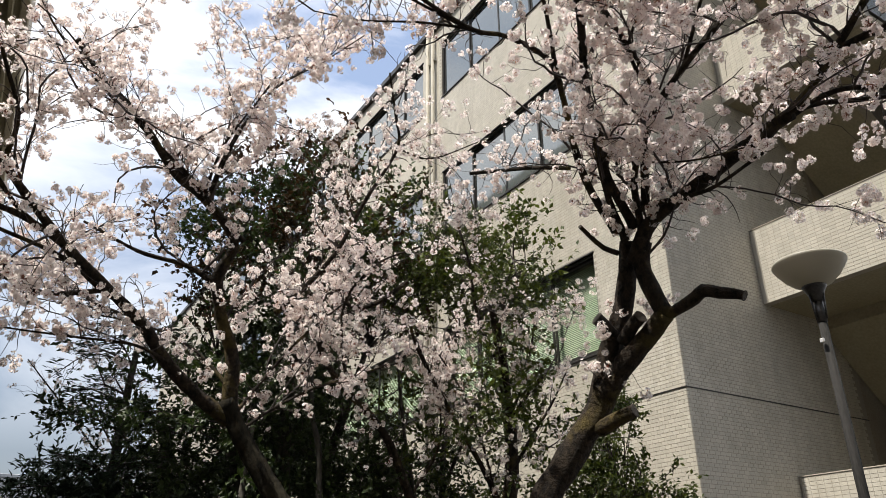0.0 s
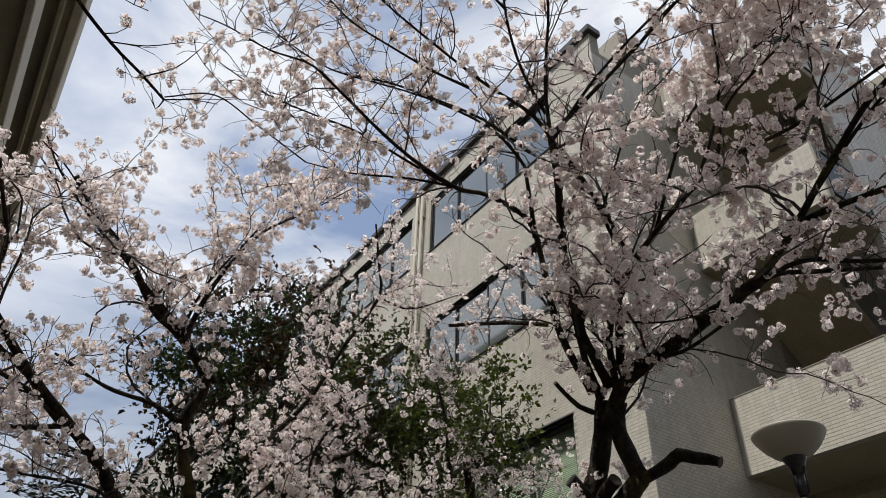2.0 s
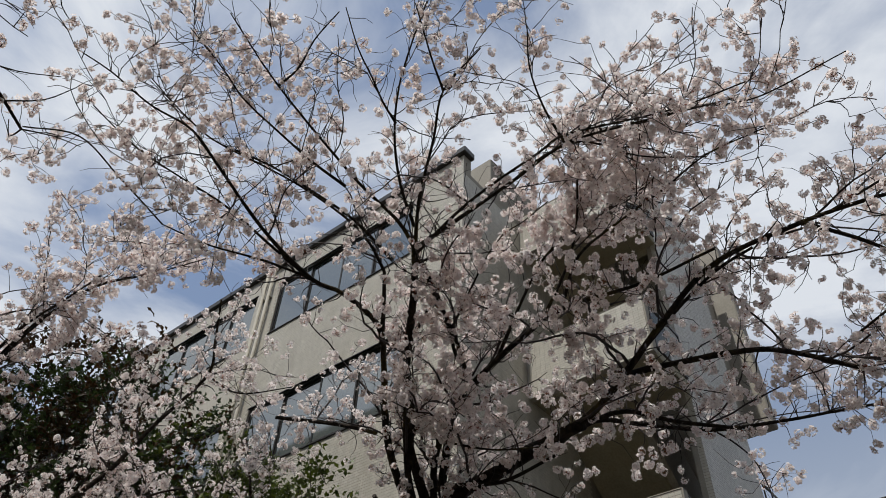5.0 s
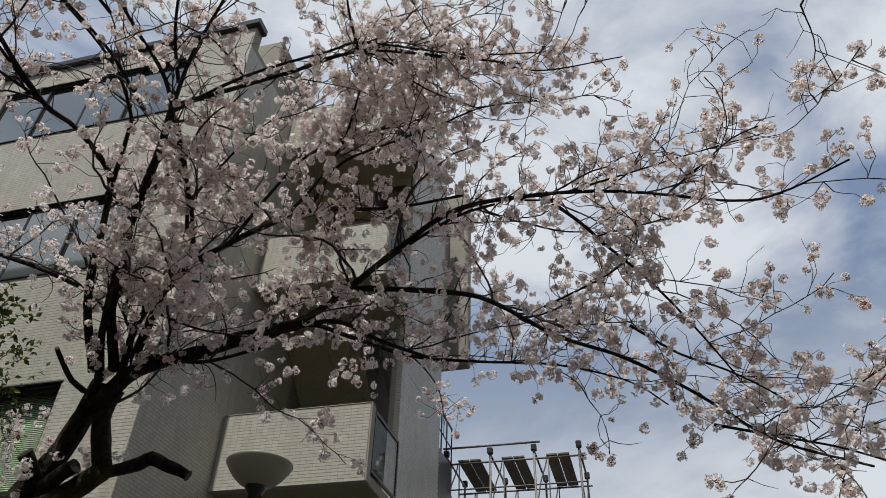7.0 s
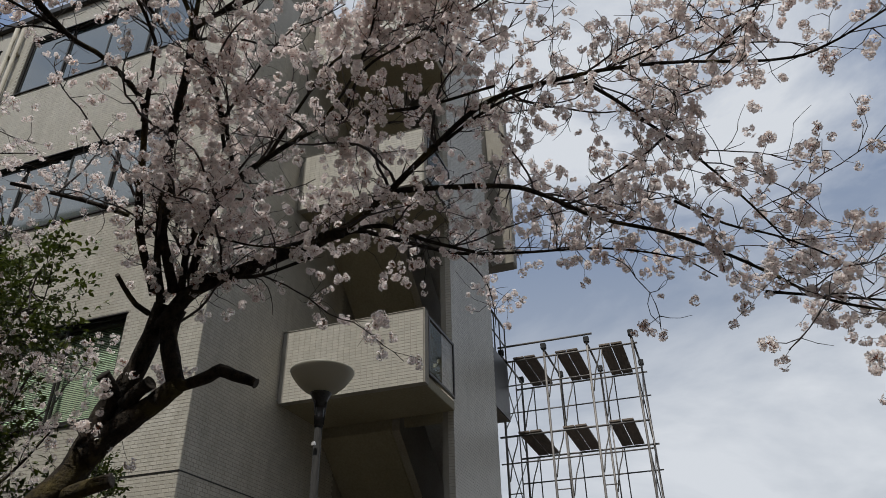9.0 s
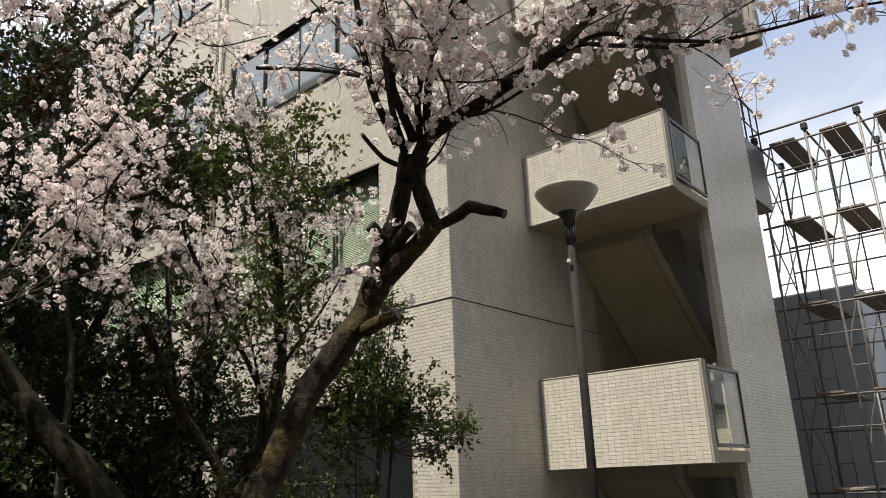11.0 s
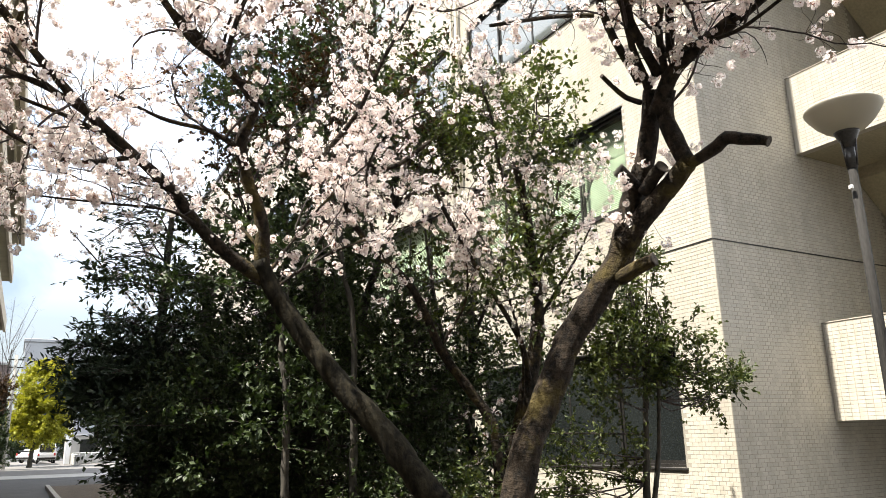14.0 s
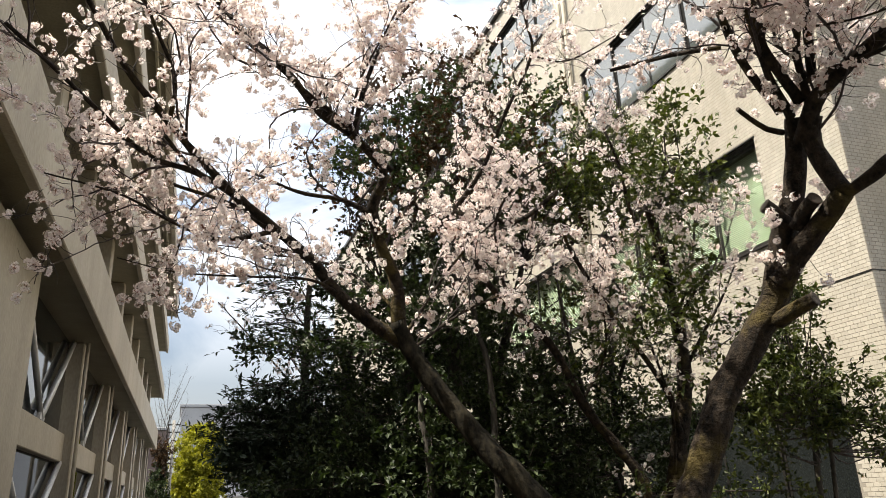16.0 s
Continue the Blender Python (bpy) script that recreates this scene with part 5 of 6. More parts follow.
limb(cherry_a, "bare_shoot", 0.0045, 0.0022, [(-0.12, 2.97, 4.69), (0.05, 2.91, 4.72), (0.21, 2.81, 4.77)])
limb(cherry_a, "bare_shoot", 0.0045, 0.0022, [(-0.46, 2.75, 4.86), (-0.28, 2.73, 4.86), (-0.15, 2.77, 4.81), (-0.01, 2.75, 4.79)])
limb(cherry_a, "bare_shoot", 0.0045, 0.0022, [(-0.28, 2.73, 4.86), (-0.21, 2.71, 4.85), (-0.11, 2.68, 4.82)])
limb(cherry_a, "bare_shoot", 0.0045, 0.0022, [(-0.21, 2.49, 5.09), (-0.06, 2.57, 5.03), (0.01, 2.63, 4.99), (0.07, 2.65, 4.97)])
cherry_b = Tree("cherry_tree", "leaning forked cherry tree in full pale pink bloom", "tree", (2.85, 4.5, 0.0), 23, "cherry trees in bloom")
limb(cherry_b, "trunk", 0.13, 0.104, [(3.0, 4.35, -0.05), (2.88, 4.45, 0.5), (2.72, 4.6, 0.95), (2.6, 4.72, 1.18)], BARK_SHADED)
limb(cherry_b, "trunk", 0.1035, 0.066, [(2.62, 4.70, 1.15), (2.45, 4.87, 1.46), (2.29, 5.01, 1.70), (2.02, 5.22, 2.09), (1.80, 5.37, 2.44), (1.58, 5.43, 2.78), (1.50, 5.42, 2.95)], BARK_SHADED)
limb(cherry_b, "limb", 0.0646, 0.0152, [(1.55, 5.46, 2.80), (1.25, 5.44, 2.98), (1.02, 5.38, 3.15), (0.79, 5.30, 3.38), (0.52, 5.16, 3.54), (0.19, 4.99, 3.73), (-0.01, 4.82, 3.85), (-0.23, 4.62, 4.01), (-0.49, 4.36, 4.21), (-0.72, 4.03, 4.47)])
limb(cherry_b, "limb", 0.0684, 0.01672, [(1.54, 5.46, 2.84), (1.48, 5.36, 3.26), (1.34, 5.31, 3.56), (1.26, 5.18, 3.79), (1.30, 5.01, 4.01), (1.01, 4.90, 4.25), (0.78, 4.82, 4.34), (0.47, 4.65, 4.59), (0.18, 4.47, 4.70), (-0.01, 4.28, 4.79)])
limb(cherry_b, "limb", 0.0248, 0.01116, [(0.19, 4.99, 3.73), (-0.08, 4.85, 3.79), (-0.36, 4.70, 3.81), (-0.63, 4.43, 3.94), (-0.89, 4.12, 4.06), (-1.05, 3.92, 4.12)])
limb(cherry_b, "limb", 0.0217, 0.00496, [(0.52, 5.17, 3.52), (0.17, 5.11, 3.41), (-0.13, 4.98, 3.44), (-0.48, 4.80, 3.55), (-0.88, 4.51, 3.53)])
limb(cherry_b, "limb", 0.0155, 0.00372, [(1.06, 5.38, 3.13), (0.79, 5.24, 3.19), (0.38, 5.18, 3.17), (-0.11, 5.08, 3.14), (-0.48, 4.93, 3.17)])
limb(cherry_b, "limb", 0.0279, 0.0093, [(1.29, 5.20, 3.71), (1.03, 5.21, 3.83), (0.69, 5.24, 3.88), (0.30, 5.22, 4.01)])
limb(cherry_b, "limb", 0.0217, 0.00496, [(1.36, 4.97, 4.01), (1.03, 4.87, 4.23), (0.70, 4.76, 4.42), (0.46, 4.65, 4.55), (0.16, 4.47, 4.65), (-0.12, 4.25, 4.77), (-0.25, 4.06, 4.83)])
limb(cherry_b, "limb", 0.01364, 0.00372, [(1.03, 4.87, 4.23), (1.07, 4.70, 4.51), (1.14, 4.48, 4.72), (1.25, 4.25, 4.89), (1.40, 4.00, 4.96)])
limb(cherry_b, "limb", 0.0124, 0.00496, [(1.01, 4.90, 4.25), (1.03, 4.61, 4.52), (1.16, 4.27, 4.79), (1.20, 4.06, 4.87)])
limb(cherry_b, "limb", 0.0186, 0.0124, [(0.47, 5.16, 3.53), (0.23, 5.02, 3.63), (-0.18, 4.88, 3.69)])
limb(cherry_b, "limb", 0.0186, 0.0124, [(0.17, 4.99, 3.72), (-0.09, 4.83, 3.82), (-0.25, 4.65, 3.93)])
limb(cherry_b, "limb", 0.0155, 0.00434, [(1.05, 4.87, 4.26), (0.49, 4.67, 4.54), (0.23, 4.48, 4.66), (-0.08, 4.25, 4.80), (-0.26, 4.10, 4.81)])
limb(cherry_b, "limb", 0.0124, 0.00372, [(1.04, 4.87, 4.25), (1.11, 4.58, 4.61), (1.24, 4.27, 4.90), (1.45, 3.98, 5.00), (1.68, 3.72, 5.18)])
limb(cherry_b, "limb", 0.0186, 0.0093, [(-0.23, 4.62, 4.01), (-0.21, 4.39, 4.20), (-0.33, 4.15, 4.38), (-0.41, 3.95, 4.47)])
limb(cherry_b, "limb", 0.0186, 0.0062, [(1.54, 5.47, 2.79), (1.79, 5.54, 3.15), (2.07, 5.44, 3.54), (2.41, 5.29, 3.89)])
limb(cherry_b, "limb", 0.0186, 0.0062, [(1.54, 5.42, 3.00), (1.28, 5.63, 3.33), (0.96, 5.75, 3.50), (0.58, 5.89, 3.58)])
limb(cherry_b, "limb", 0.0155, 0.0062, [(1.60, 5.47, 2.71), (2.01, 5.50, 3.02), (2.49, 5.48, 3.26), (2.95, 5.33, 3.43)])
cherry_c = Tree("cherry_tree", "cherry tree with several stems in bloom behind the others", "tree", (4.1, 6.2, 0.0), 37, "cherry trees in bloom")
limb(cherry_c, "trunk", 0.13, 0.104, [(4.0, 6.2, -0.05), (4.1, 6.18, 0.5), (4.19, 6.15, 1.1)])
limb(cherry_c, "stem", 0.07, 0.058, [(3.98, 6.12, 0.2), (3.96, 6.0, 0.7), (3.94, 5.9, 1.15)])
limb(cherry_c, "trunk", 0.1035, 0.0414, [(4.18, 6.16, 1.07), (4.33, 6.08, 1.66), (4.43, 5.98, 2.24), (4.46, 5.90, 2.68), (4.41, 5.83, 3.17), (4.25, 5.68, 3.58), (3.93, 5.38, 4.19)])
limb(cherry_c, "stem", 0.057, 0.0228, [(3.94, 5.91, 1.12), (3.93, 5.94, 1.66), (3.68, 6.02, 2.07), (3.43, 6.06, 2.42), (3.12, 6.01, 2.95), (2.75, 5.99, 3.26), (2.44, 5.91, 3.55), (2.19, 5.70, 4.04)])
limb(cherry_c, "stem", 0.031, 0.0124, [(4.34, 5.91, 2.13), (4.19, 5.84, 2.52), (3.71, 5.77, 3.13), (3.23, 5.62, 3.67), (3.08, 5.48, 3.88)])
limb(cherry_c, "stem", 0.0279, 0.00744, [(1.96, 5.88, 3.85), (2.10, 5.64, 4.01), (2.28, 5.37, 4.32), (2.38, 5.04, 4.70), (2.46, 4.65, 5.02), (2.33, 4.45, 5.18), (2.14, 4.21, 5.38)])
limb(cherry_c, "stem", 0.0186, 0.00744, [(2.72, 5.99, 3.28), (2.53, 5.73, 3.94), (2.66, 5.39, 4.27), (2.93, 5.05, 4.39)])
limb(cherry_c, "stem", 0.0217, 0.0186, [(3.01, 5.41, 4.20), (2.79, 5.61, 4.01), (2.61, 5.71, 3.98), (2.41, 5.74, 4.11)])
limb(cherry_c, "stem", 0.0248, 0.0124, [(4.35, 5.75, 3.10), (4.31, 5.43, 3.30), (4.35, 5.20, 3.47)])
limb(cherry_c, "stem", 0.0093, 0.00372, [(2.46, 4.65, 5.02), (2.68, 4.47, 4.90), (2.93, 4.10, 4.95)])
limb(cherry_c, "stem", 0.01364, 0.01736, [(2.93, 4.27, 4.73), (3.22, 3.92, 4.69), (3.43, 3.63, 4.61)])
limb(cherry_c, "stem", 0.0248, 0.00744, [(4.25, 5.68, 3.58), (3.90, 5.59, 4.09), (3.66, 5.38, 4.55), (3.31, 5.18, 5.03)])
limb(cherry_c, "stem", 0.022, 0.007, [(4.46, 5.90, 2.68), (4.62, 5.75, 3.02), (4.78, 5.62, 3.32), (4.92, 5.5, 3.66)])
limb(cherry_c, "stem", 0.018, 0.006, [(4.33, 6.08, 1.66), (4.2, 5.8, 2.3), (4.0, 5.7, 2.85), (3.72, 5.62, 3.32), (3.4, 5.6, 3.7)])
limb(cherry_c, "stem", 0.018, 0.006, [(4.41, 5.83, 3.17), (4.52, 5.68, 3.6), (4.56, 5.55, 4.05), (4.5, 5.35, 4.5)])
limb(cherry_c, "stem", 0.015, 0.005, [(3.43, 6.06, 2.42), (3.6, 5.85, 2.85), (3.5, 5.7, 3.3), (3.2, 5.6, 3.75)])
cherry_d = Tree("cherry_tree", "smaller cherry tree in bloom seen through the evergreens", "tree", (3.0, 12.6, 0.0), 53, "cherry trees in bloom")
limb(cherry_d, "trunk", 0.1, 0.06, [(3.0, 12.6, -0.05), (2.9, 12.55, 1.2), (2.75, 12.5, 2.4)])
for k in range(7):
    a = k * 0.9 + 0.3
    x, y = math.cos(a), math.sin(a)
    limb(cherry_d, "limb", 0.035, 0.008, [(2.75, 12.5, 2.2 + 0.05 * k), (2.7 + 0.7 * x, 12.5 + 0.5 * y, 2.9 + 0.1 * k), (2.6 + 1.5 * x, 12.4 + 0.9 * y, 3.5 + 0.22 * k), (2.5 + 2.1 * x, 12.4 + 1.2 * y, 4.0 + 0.3 * k)])


def off_the_wood(tree, near, share):
    """Old wood carries few blossoms: drop a share of the spots that sit close to a thick limb."""
    wood = np.vstack([p[r > 0.009] for p, r in tree.lines + tree.bare])
    keep = []
    for q in tree.spots:
        d = np.min(np.sum((wood - q) ** 2, axis=1))
        if d > near * near or tree.rng.random() > share:
            keep.append(q)
    tree.spots = keep


branch_out(cherry_a, 2.9, 1.15, 0.22)
branch_out(cherry_b, 2.6, 1.5, 0.3)
branch_out(cherry_c, 1.9, 1.2, 0.1, 2.8)
grow(cherry_a, 12, 0.4, 0.3, 0.27, outer=0.18)
off_the_wood(cherry_a, 0.09, 0.6)
cherry_a.spots = [q for q in cherry_a.spots if q[2] < 4.65 or q[0] > 2.3 or cherry_a.rng.random() < 0.62]
inner = np.array([q for q in cherry_a.spots if q[0] > 2.35 and q[1] > 0.6 and cherry_a.rng.random() < 0.38])
cherry_a.spots += list(inner + cherry_a.rng.normal(0, 0.04, inner.shape))
cherry_a.lines = cherry_a.bare
grow(cherry_a, 2, 0.2, 0.1, 0.02, outer=0.02)
grow(cherry_b, 12, 0.4, 0.3, 0.26, outer=0.12)
off_the_wood(cherry_b, 0.11, 0.75)
grow(cherry_c, 14, 0.6, 0.2, 0.23, floor=2.5)
branch_out(cherry_d, 1.6, 0.9, 0.1)
grow(cherry_d, 12, 0.5, 0.2, 0.25)
off_the_wood(cherry_c, 0.08, 0.6)
for t in (cherry_a, cherry_b, cherry_c, cherry_d):
    finish_twigs(t)
bloom(cherry_a, 10, 0.0235, 0.77)
bloom(cherry_b, 10, 0.025, 0.98)
bloom(cherry_c, 9, 0.026, 1.0)
bloom(cherry_d, 8, 0.028, 0.65)


def broadleaf(name, label, at, seed, stems, clouds, size, mats, group, flat=0.45, narrow=0.58, bark=None, tuft=0.2, tier=0.8):
    """An evergreen: bare stems below, a crown of many small leaves in clumps on thin twigs."""
    t = Tree(name, label, "tree" if "tree" in name else "shrub", at, seed, group)
    for r0, r1, pts in stems:
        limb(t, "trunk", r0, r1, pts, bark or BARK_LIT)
    starts = np.array([p for _, _, pts in stems for p in spline(pts, 0.2)])
    for i, (centre, radii, n, clumps, which) in enumerate(clouds):
        spots, ways, mids, shoots = cloud(t.rng, centre, radii, 2 * n, clumps, clump_size=tuft, tier=tier)
        high = spots[:, 2] > 0.12
        leaves(t.top, "foliage", spots[high], ways[high], size, mats[which], t.rng, flat, narrow, at)
        for line in shoots[::4]:
            t.twig(line, 0.004, 0.002, 3)
        for m in mids[::2]:
            j = np.argmin(np.linalg.norm(starts - m, axis=1) + 0.6 * np.maximum(0, starts[:, 2] - m[2]))
            a = starts[j]
            b = (a + m) / 2 + t.rng.normal(0, 0.08, 3) - np.array([0, 0, 0.05])
            t.twig(spline([a, b, m], 0.15), 0.008, 0.003)
    finish_twigs(t)
    return t


broadleaf("evergreen_tree", "dark evergreen broadleaf tree with bronze young leaves", (2.9, 8.0, 0.0), 5,
          [(0.13, 0.05, [(2.9, 8.0, 0), (2.95, 7.9, 1.6), (2.85, 7.8, 3.2), (2.9, 7.7, 4.6)]), (0.08, 0.03, [(2.95, 7.9, 1.8), (3.3, 7.6, 3.0), (3.6, 7.4, 4.2)]), (0.08, 0.03, [(2.9, 7.9, 1.5), (2.4, 7.8, 2.6), (2.0, 7.7, 3.9)])],
          [((2.9, 7.2, 5.2), (1.7, 1.2, 1.3), 4500, 150, 2), ((2.8, 7.2, 5.2), (1.6, 1.2, 1.2), 7000, 150, 0), ((3.8, 6.5, 4.9), (0.75, 0.6, 0.7), 2600, 60, 1), ((2.3, 7.7, 3.3), (1.4, 1.2, 1.3), 7500, 150, 0), ((2.6, 7.9, 1.5), (1.9, 1.2, 1.2), 9000, 180, 0)], 0.062, (LEAF_DARK, LEAF_MID, LEAF_RED), "evergreens in the bed")
broadleaf("evergreen_tree", "tall dark evergreen with slender grey trunks", (1.9, 9.3, 0.0), 6,
          [(0.10, 0.06, [(1.9, 9.3, 0), (1.95, 9.25, 1.8), (1.9, 9.2, 3.4)]), (0.07, 0.04, [(2.9, 8.9, 0), (2.85, 8.9, 1.7), (2.95, 8.8, 3.2)]), (0.05, 0.018, [(2.23, 6.89, 0.00), (2.22, 6.91, 1.93), (2.18, 6.99, 2.46), (2.3, 7.2, 3.4), (2.25, 7.4, 4.2)]), (0.05, 0.018, [(2.78, 6.58, 0.00), (2.78, 6.60, 1.91), (2.77, 6.63, 2.78), (2.66, 6.66, 3.34), (2.75, 6.9, 4.3)])],
          [((2.4, 9.0, 2.9), (1.1, 1.2, 1.4), 3600, 90, 0), ((2.4, 9.2, 1.3), (1.5, 1.0, 1.2), 9000, 180, 0), ((3.4, 9.6, 2.4), (1.8, 1.2, 2.0), 8000, 160, 0)], 0.068, (LEAF_DARK, LEAF_MID), "evergreens in the bed")
def conifer(name, label, at, seed, height, reach, group):
    """A layered evergreen: tiers of level boughs, each a flat, ragged spray of needles."""
    t = Tree(name, label, "tree", at, seed, group)
    rng = t.rng
    a = np.array(at)
    limb(t, "trunk", 0.12, 0.03, [a, a + np.array([-0.05, -0.05, height * 0.5]), a + np.array([0.0, -0.1, height])], BARK_LIT)
    spots, ways = [], []
    z, turn = 1.0, 0.0
    while z < height:
        needles = 15 if z < 2.5 else 5
        for k in range(8 if z < 2.5 else 6):
            turn += 0.87 + rng.uniform(-0.25, 0.25)
            far = reach * min(1.0, max(0.32, 1.6 * (z - 1.45))) * (1.0 - 0.45 * (z / height) ** 2) * rng.uniform(0.6, 1.12)
            out = np.array([math.cos(turn), math.sin(turn), 0.0])
            side = np.array([-out[1], out[0], 0.0])
            foot = a + np.array([-0.05, -0.05, z + rng.uniform(-0.15, 0.15)])
            line = spline([foot, foot + out * far * 0.5 + np.array([0, 0, 0.12]), foot + out * far + side * rng.uniform(-0.2, 0.2) + np.array([0, 0, rng.uniform(-0.15, 0.15)])], 0.12)
            t.twig(line, 0.016, 0.004)
            for p, q in zip(line[1:-1], line[2:]):
                s = np.linalg.norm(p - foot) / far
                wide = 0.42 * (1.05 - s) + 0.1
                for hand in (-1, 1):
                    tip = p + side * hand * wide * rng.uniform(0.6, 1.1) + out * wide * 0.5 + np.array([0, 0, rng.uniform(-0.09, 0.05)])
                    t.twig([p, tip], 0.005, 0.002, 3)
                    u = rng.random((needles, 1))
                    spots.append(p + (tip - p) * u + rng.normal(0, 0.022, (needles, 3)))
                    ways.append((tip - p) / wide + out * 0.6 + rng.normal(0, 0.5, (needles, 3)) * np.array([1, 1, 0.5]))
        z += rng.uniform(0.34, 0.5)
    foot_spots, foot_ways, _, _ = cloud(rng, a + np.array([0.5, 0.2, 1.05]), (0.8, 0.6, 1.0), 6500, 110, clump_size=0.18)
    spots.append(foot_spots[foot_spots[:, 2] > 0.12])
    ways.append(foot_ways[foot_spots[:, 2] > 0.12])
    low_spots, low_ways, _, shoots = cloud(rng, a + np.array([-0.5, -0.1, 2.5]), (0.6, 0.7, 0.75), 4500, 100, clump_size=0.2, tier=0.6)
    for line in shoots[::3]:
        t.twig(line, 0.004, 0.002, 3)
    spots.append(low_spots[low_spots[:, 2] > 0.12])
    ways.append(low_ways[low_spots[:, 2] > 0.12])
    leaves(t.top, "foliage", np.vstack(spots), np.vstack(ways), 0.1, LEAF_NEEDLE, rng, 0.6, 0.3, at)
    finish_twigs(t)
    return t


conifer("conifer_tree", "dark yew-like conifer with flat layered sprays", (1.55, 10.1, 0.0), 7, 5.0, 1.6, "evergreens in the bed")
broadleaf("camellia_shrub", "glossy camellia bush growing against the window wall", (4.7, 4.9, 0.0), 8,
          [(0.05, 0.02, [(4.7, 4.9, 0), (4.72, 4.85, 1.0), (4.75, 4.75, 2.2)]), (0.03, 0.015, [(4.72, 4.88, 0.6), (4.8, 4.75, 1.4), (4.85, 4.7, 2.1)])],
          [((4.55, 4.85, 2.3), (0.42, 0.4, 0.5), 3000, 70, 0), ((5.56, 4.7, 2.01), (0.3, 0.2, 0.22), 700, 26, 0), ((4.6, 4.6, 2.95), (0.3, 0.2, 0.4), 700, 26, 0), ((5.0, 4.6, 2.3), (0.32, 0.2, 0.42), 900, 30, 0), ((4.35, 5.05, 1.1), (0.5, 0.5, 0.7), 1500, 45, 0), ((3.7, 5.2, 0.9), (0.7, 0.4, 0.75), 2200, 60, 0)], 0.045, (LEAF_MID,), "shrubs in the bed", tuft=0.13)
# the low clumps take LEAF_DARK: shade deep in the bed put into leaf colour
broadleaf("camellia_shrub", "tall airy camellia with upright leafy shoots", (4.5, 7.4, 0.0), 9,
          [(0.05, 0.02, [(4.5, 7.4, 0), (4.45, 7.2, 1.6), (4.4, 7.0, 3.2), (4.5, 6.7, 5.0)]), (0.025, 0.01, [(4.42, 7.1, 2.6), (4.3, 6.0, 3.7), (3.95, 5.05, 4.5)]), (0.035, 0.012, [(4.45, 7.2, 1.6), (3.9, 6.9, 2.8), (3.6, 6.7, 4.0)])],
          [((4.3, 6.9, 3.2), (0.9, 0.7, 0.8), 1700, 55, 0), ((4.55, 6.6, 4.9), (0.85, 0.6, 0.95), 1300, 45, 0), ((3.95, 5.0, 4.35), (0.3, 0.35, 0.6), 800, 32, 0), ((4.0, 5.35, 3.2), (0.5, 0.4, 0.75), 1100, 50, 0), ((4.6, 7.1, 1.9), (0.9, 0.8, 1.1), 5000, 110, 1), ((3.3, 7.1, 2.2), (1.0, 0.8, 1.1), 6000, 130, 1), ((3.4, 6.5, 0.9), (0.9, 0.5, 0.6), 2200, 60, 1)], 0.058, (LEAF_MID, LEAF_DARK), "shrubs in the bed")
broadleaf("hedge_shrub", "dense dark hedge bushes deep in the bed", (3.0, 13.0, 0.0), 10,
          [(0.06, 0.03, [(3.0, 13.0, 0), (3.0, 13.0, 1.8)]), (0.06, 0.03, [(2.4, 14.0, 0), (2.4, 14.0, 1.8)]), (0.06, 0.03, [(5.2, 12.4, 0), (5.2, 12.4, 1.8)])],
          [((1.45, 9.7, 2.2), (0.85, 0.6, 0.58), 4200, 110, 1), ((2.1, 9.8, 0.95), (0.5, 0.5, 0.9), 2500, 70, 1), ((2.1, 11.4, 0.95), (0.5, 0.8, 1.0), 2200, 70, 1), ((3.2, 12.5, 1.7), (1.7, 1.5, 1.9), 5000, 150, 0), ((2.7, 14.5, 1.8), (0.95, 2.5, 2.0), 4000, 120, 0), ((5.4, 11.8, 1.8), (1.7, 2.0, 2.0), 4000, 120, 0)], 0.10, (LEAF_DARK, LEAF_NEEDLE), "shrubs in the bed")
broadleaf("street_tree", "far tree in bright yellow-green spring leaf", (1.15, 70.0, 0.0), 12,
          [(0.2, 0.08, [(1.15, 70.0, 0), (1.3, 70.0, 2.5), (1.6, 70.0, 6.0)])],
          [((1.55, 70.0, 5.7), (2.15, 2.2, 2.9), 9000, 180, 0), ((1.6, 69.6, 3.4), (2.2, 2.2, 1.75), 6000, 110, 0)], 0.25, (LEAF_YELLOW,), "", tuft=0.36)
broadleaf("hedge_shrub", "tall shaded hedge behind the parked cars", (1.0, 99.0, 0.0), 14,
          [(0.06, 0.03, [(1.0, 99.0, 0), (1.0, 99.0, 2.6)]), (0.06, 0.03, [(3.4, 99.0, 0), (3.4, 99.0, 2.6)])],
          [((0.2, 99.0, 1.9), (2.6, 0.8, 2.2), 3500, 90, 0), ((3.6, 99.2, 1.9), (2.4, 0.8, 2.2), 3000, 90, 0)], 0.26, (LEAF_DARK,), "hedges", tuft=0.4)
broadleaf("hedge_shrub", "brown-leaved shrub at the corner of the concrete building", (-1.75, 64.5, 0.0), 15,
          [(0.16, 0.08, [(-1.9, 64.5, 0), (-1.8, 64.5, 3.0), (-1.45, 64.5, 6.6)])],
          [((-1.55, 64.5, 2.4), (0.75, 0.8, 2.5), 2600, 80, 0), ((-1.4, 64.6, 5.6), (0.5, 0.6, 1.5), 900, 40, 1)], 0.2, (LEAF_DARK, LEAF_RED), "hedges", tuft=0.35)

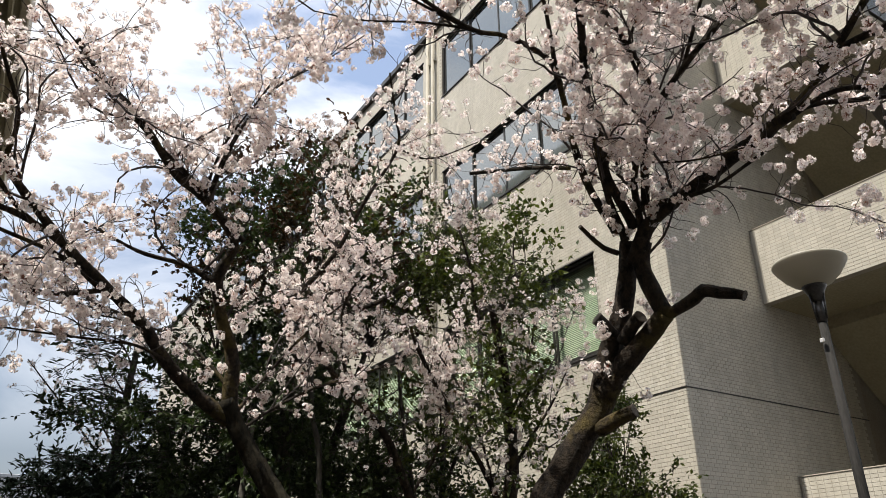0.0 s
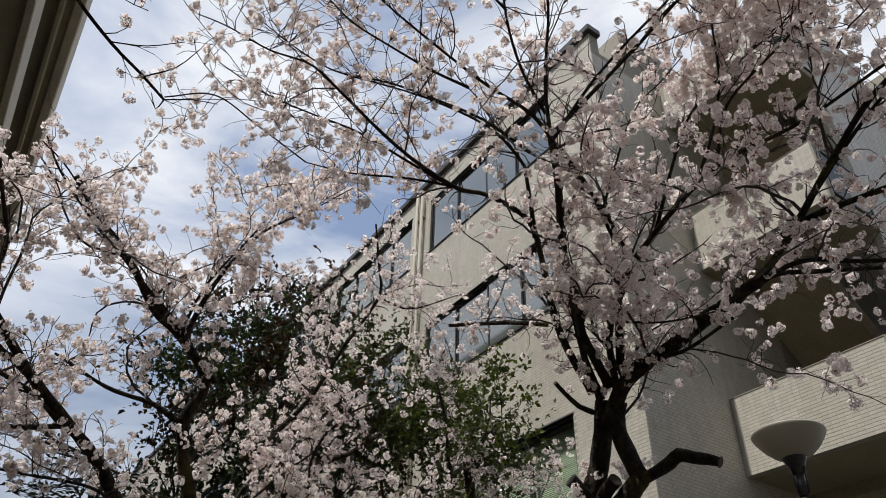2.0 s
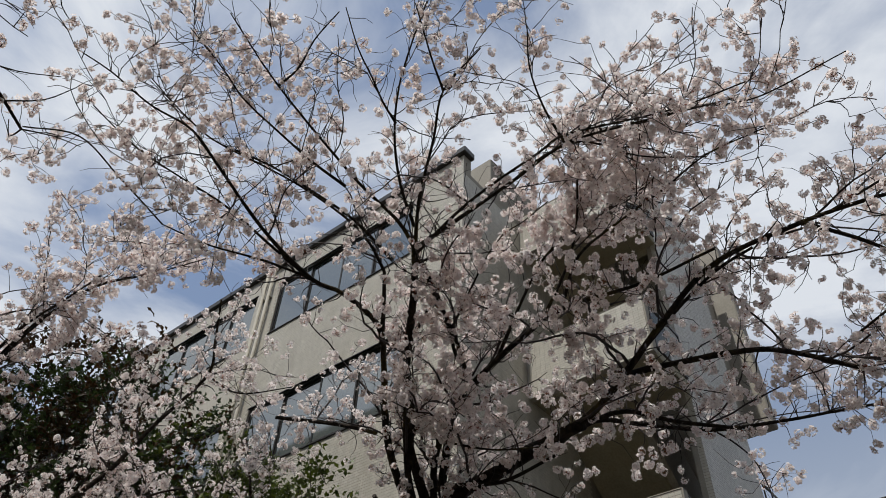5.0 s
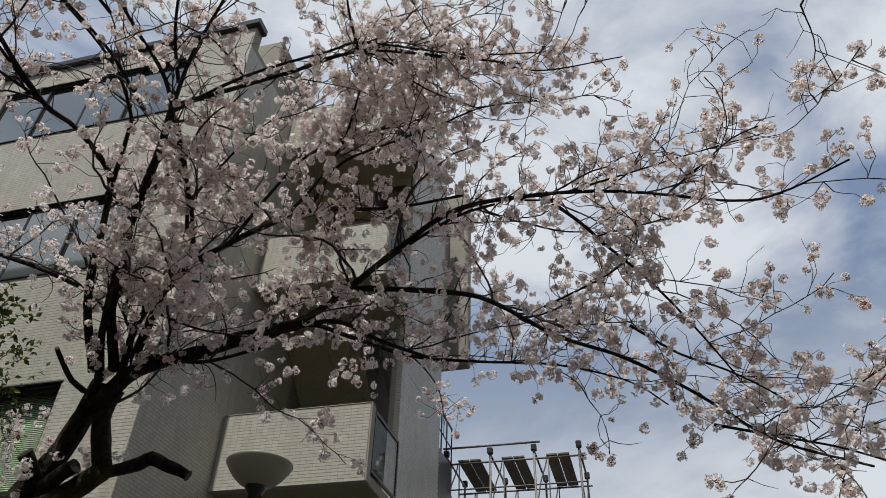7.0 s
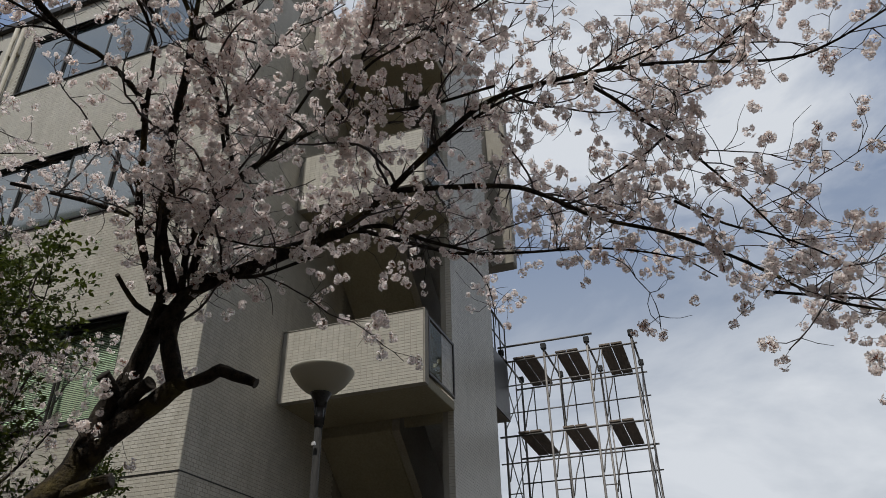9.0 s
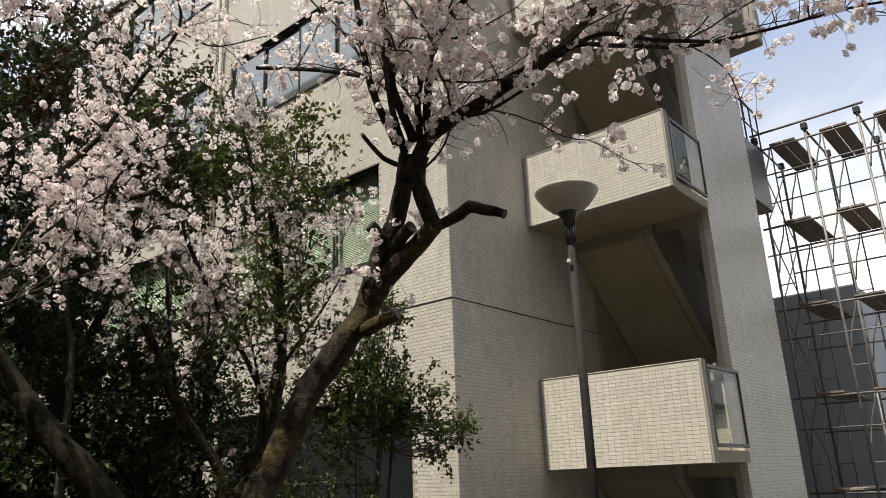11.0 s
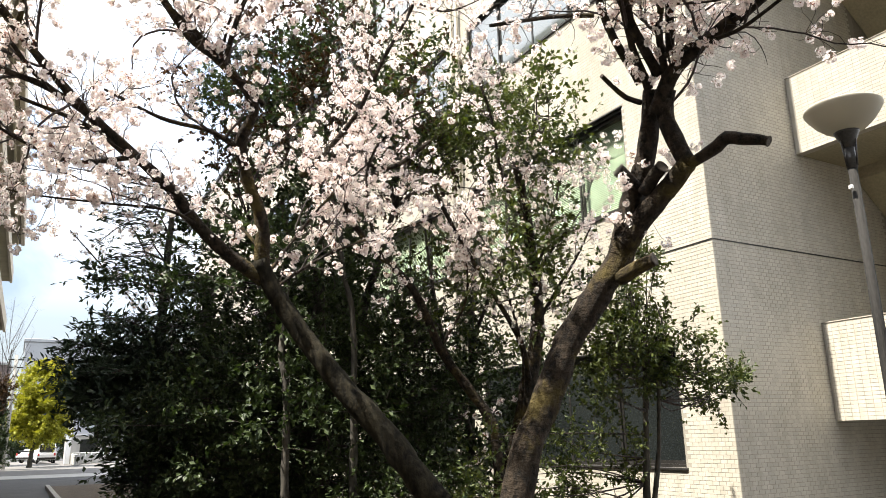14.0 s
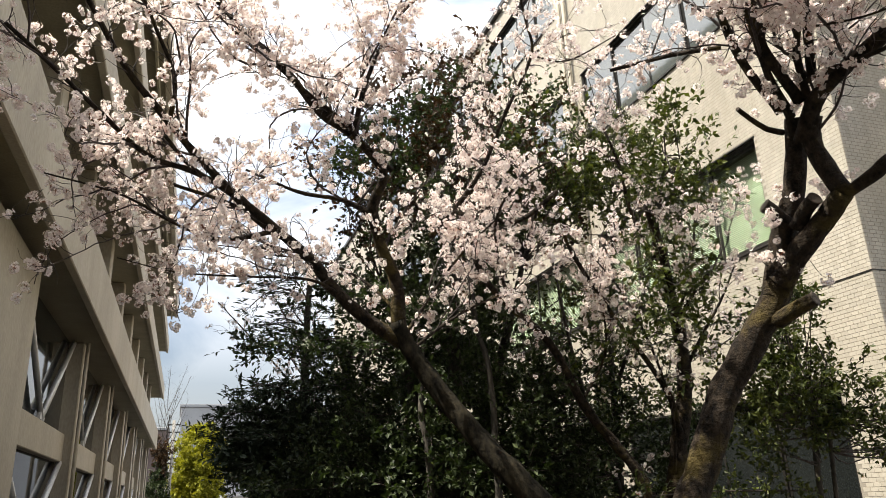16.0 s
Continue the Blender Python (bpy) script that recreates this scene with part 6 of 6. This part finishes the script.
# a leafless tree over the street, behind and beside the camera, and one far off
bare = Tree("bare_tree", "leafless tree with thin hanging twigs over the street", "tree", (5.2, -4.6, 0.0), 41, "leafless trees")
limb(bare, "trunk", 0.15, 0.08, [(5.2, -4.6, -0.05), (5.15, -4.5, 1.5), (5.0, -4.3, 3.2), (4.6, -3.8, 4.8)], BARK_LIT)
limb(bare, "limb", 0.06, 0.006, [(4.6, -3.8, 4.8), (4.0, -3.1, 5.6), (3.3, -2.2, 5.9), (2.7, -1.45, 5.5), (2.55, -1.2, 5.05)], BARK_LIT)
limb(bare, "limb", 0.005, 0.002, [(2.55, -1.2, 5.05), (2.73, -1.25, 4.89), (2.93, -1.15, 4.72)], TWIG)
limb(bare, "limb", 0.003, 0.0015, [(2.73, -1.25, 4.89), (2.78, -1.4, 4.8), (2.8, -1.5, 4.72)], TWIG)
limb(bare, "limb", 0.06, 0.02, [(4.6, -3.8, 4.8), (4.8, -4.2, 6.2), (5.1, -4.6, 7.4)], BARK_LIT)
grow(bare, 2, 0.5, 0.0, 0.0, droop=0.12)
finish_twigs(bare)
bare2 = Tree("bare_tree", "tall leafless tree at the end of the concrete building", "tree", (-1.2, 66.0, 0.0), 43, "leafless trees")
limb(bare2, "trunk", 0.11, 0.03, [(-1.2, 66.0, -0.05), (-1.2, 66.0, 4.0), (-1.0, 66.0, 9.0)], BARK_LIT)
for k in range(17):
    z = 3.6 + 0.36 * k
    a = k * 2.4
    limb(bare2, "limb", 0.032, 0.009, [(-1.15, 66.0, z), (-1.15 + 0.7 * math.cos(a), 66.0 + 0.7 * math.sin(a), z + 1.5), (-1.0 + 1.5 * math.cos(a), 66.0 + 1.2 * math.sin(a), z + 3.9)], BARK_LIT)
grow(bare2, 4, 1.8, 0.8, 0.0)
finish_twigs(bare2)

# ---- single tiles, last ----
for parent, corners, quads, base in later:
    shared = None
    for b in base:
        if shared is None:
            first_tile = raw("tile", corners, quads, TILE_ONE, parent)
            shared = first_tile.data
            first_tile.location = Vector(b)
        else:
            one = new("tile", shared)
            one.parent = parent
            one.location = Vector(b)
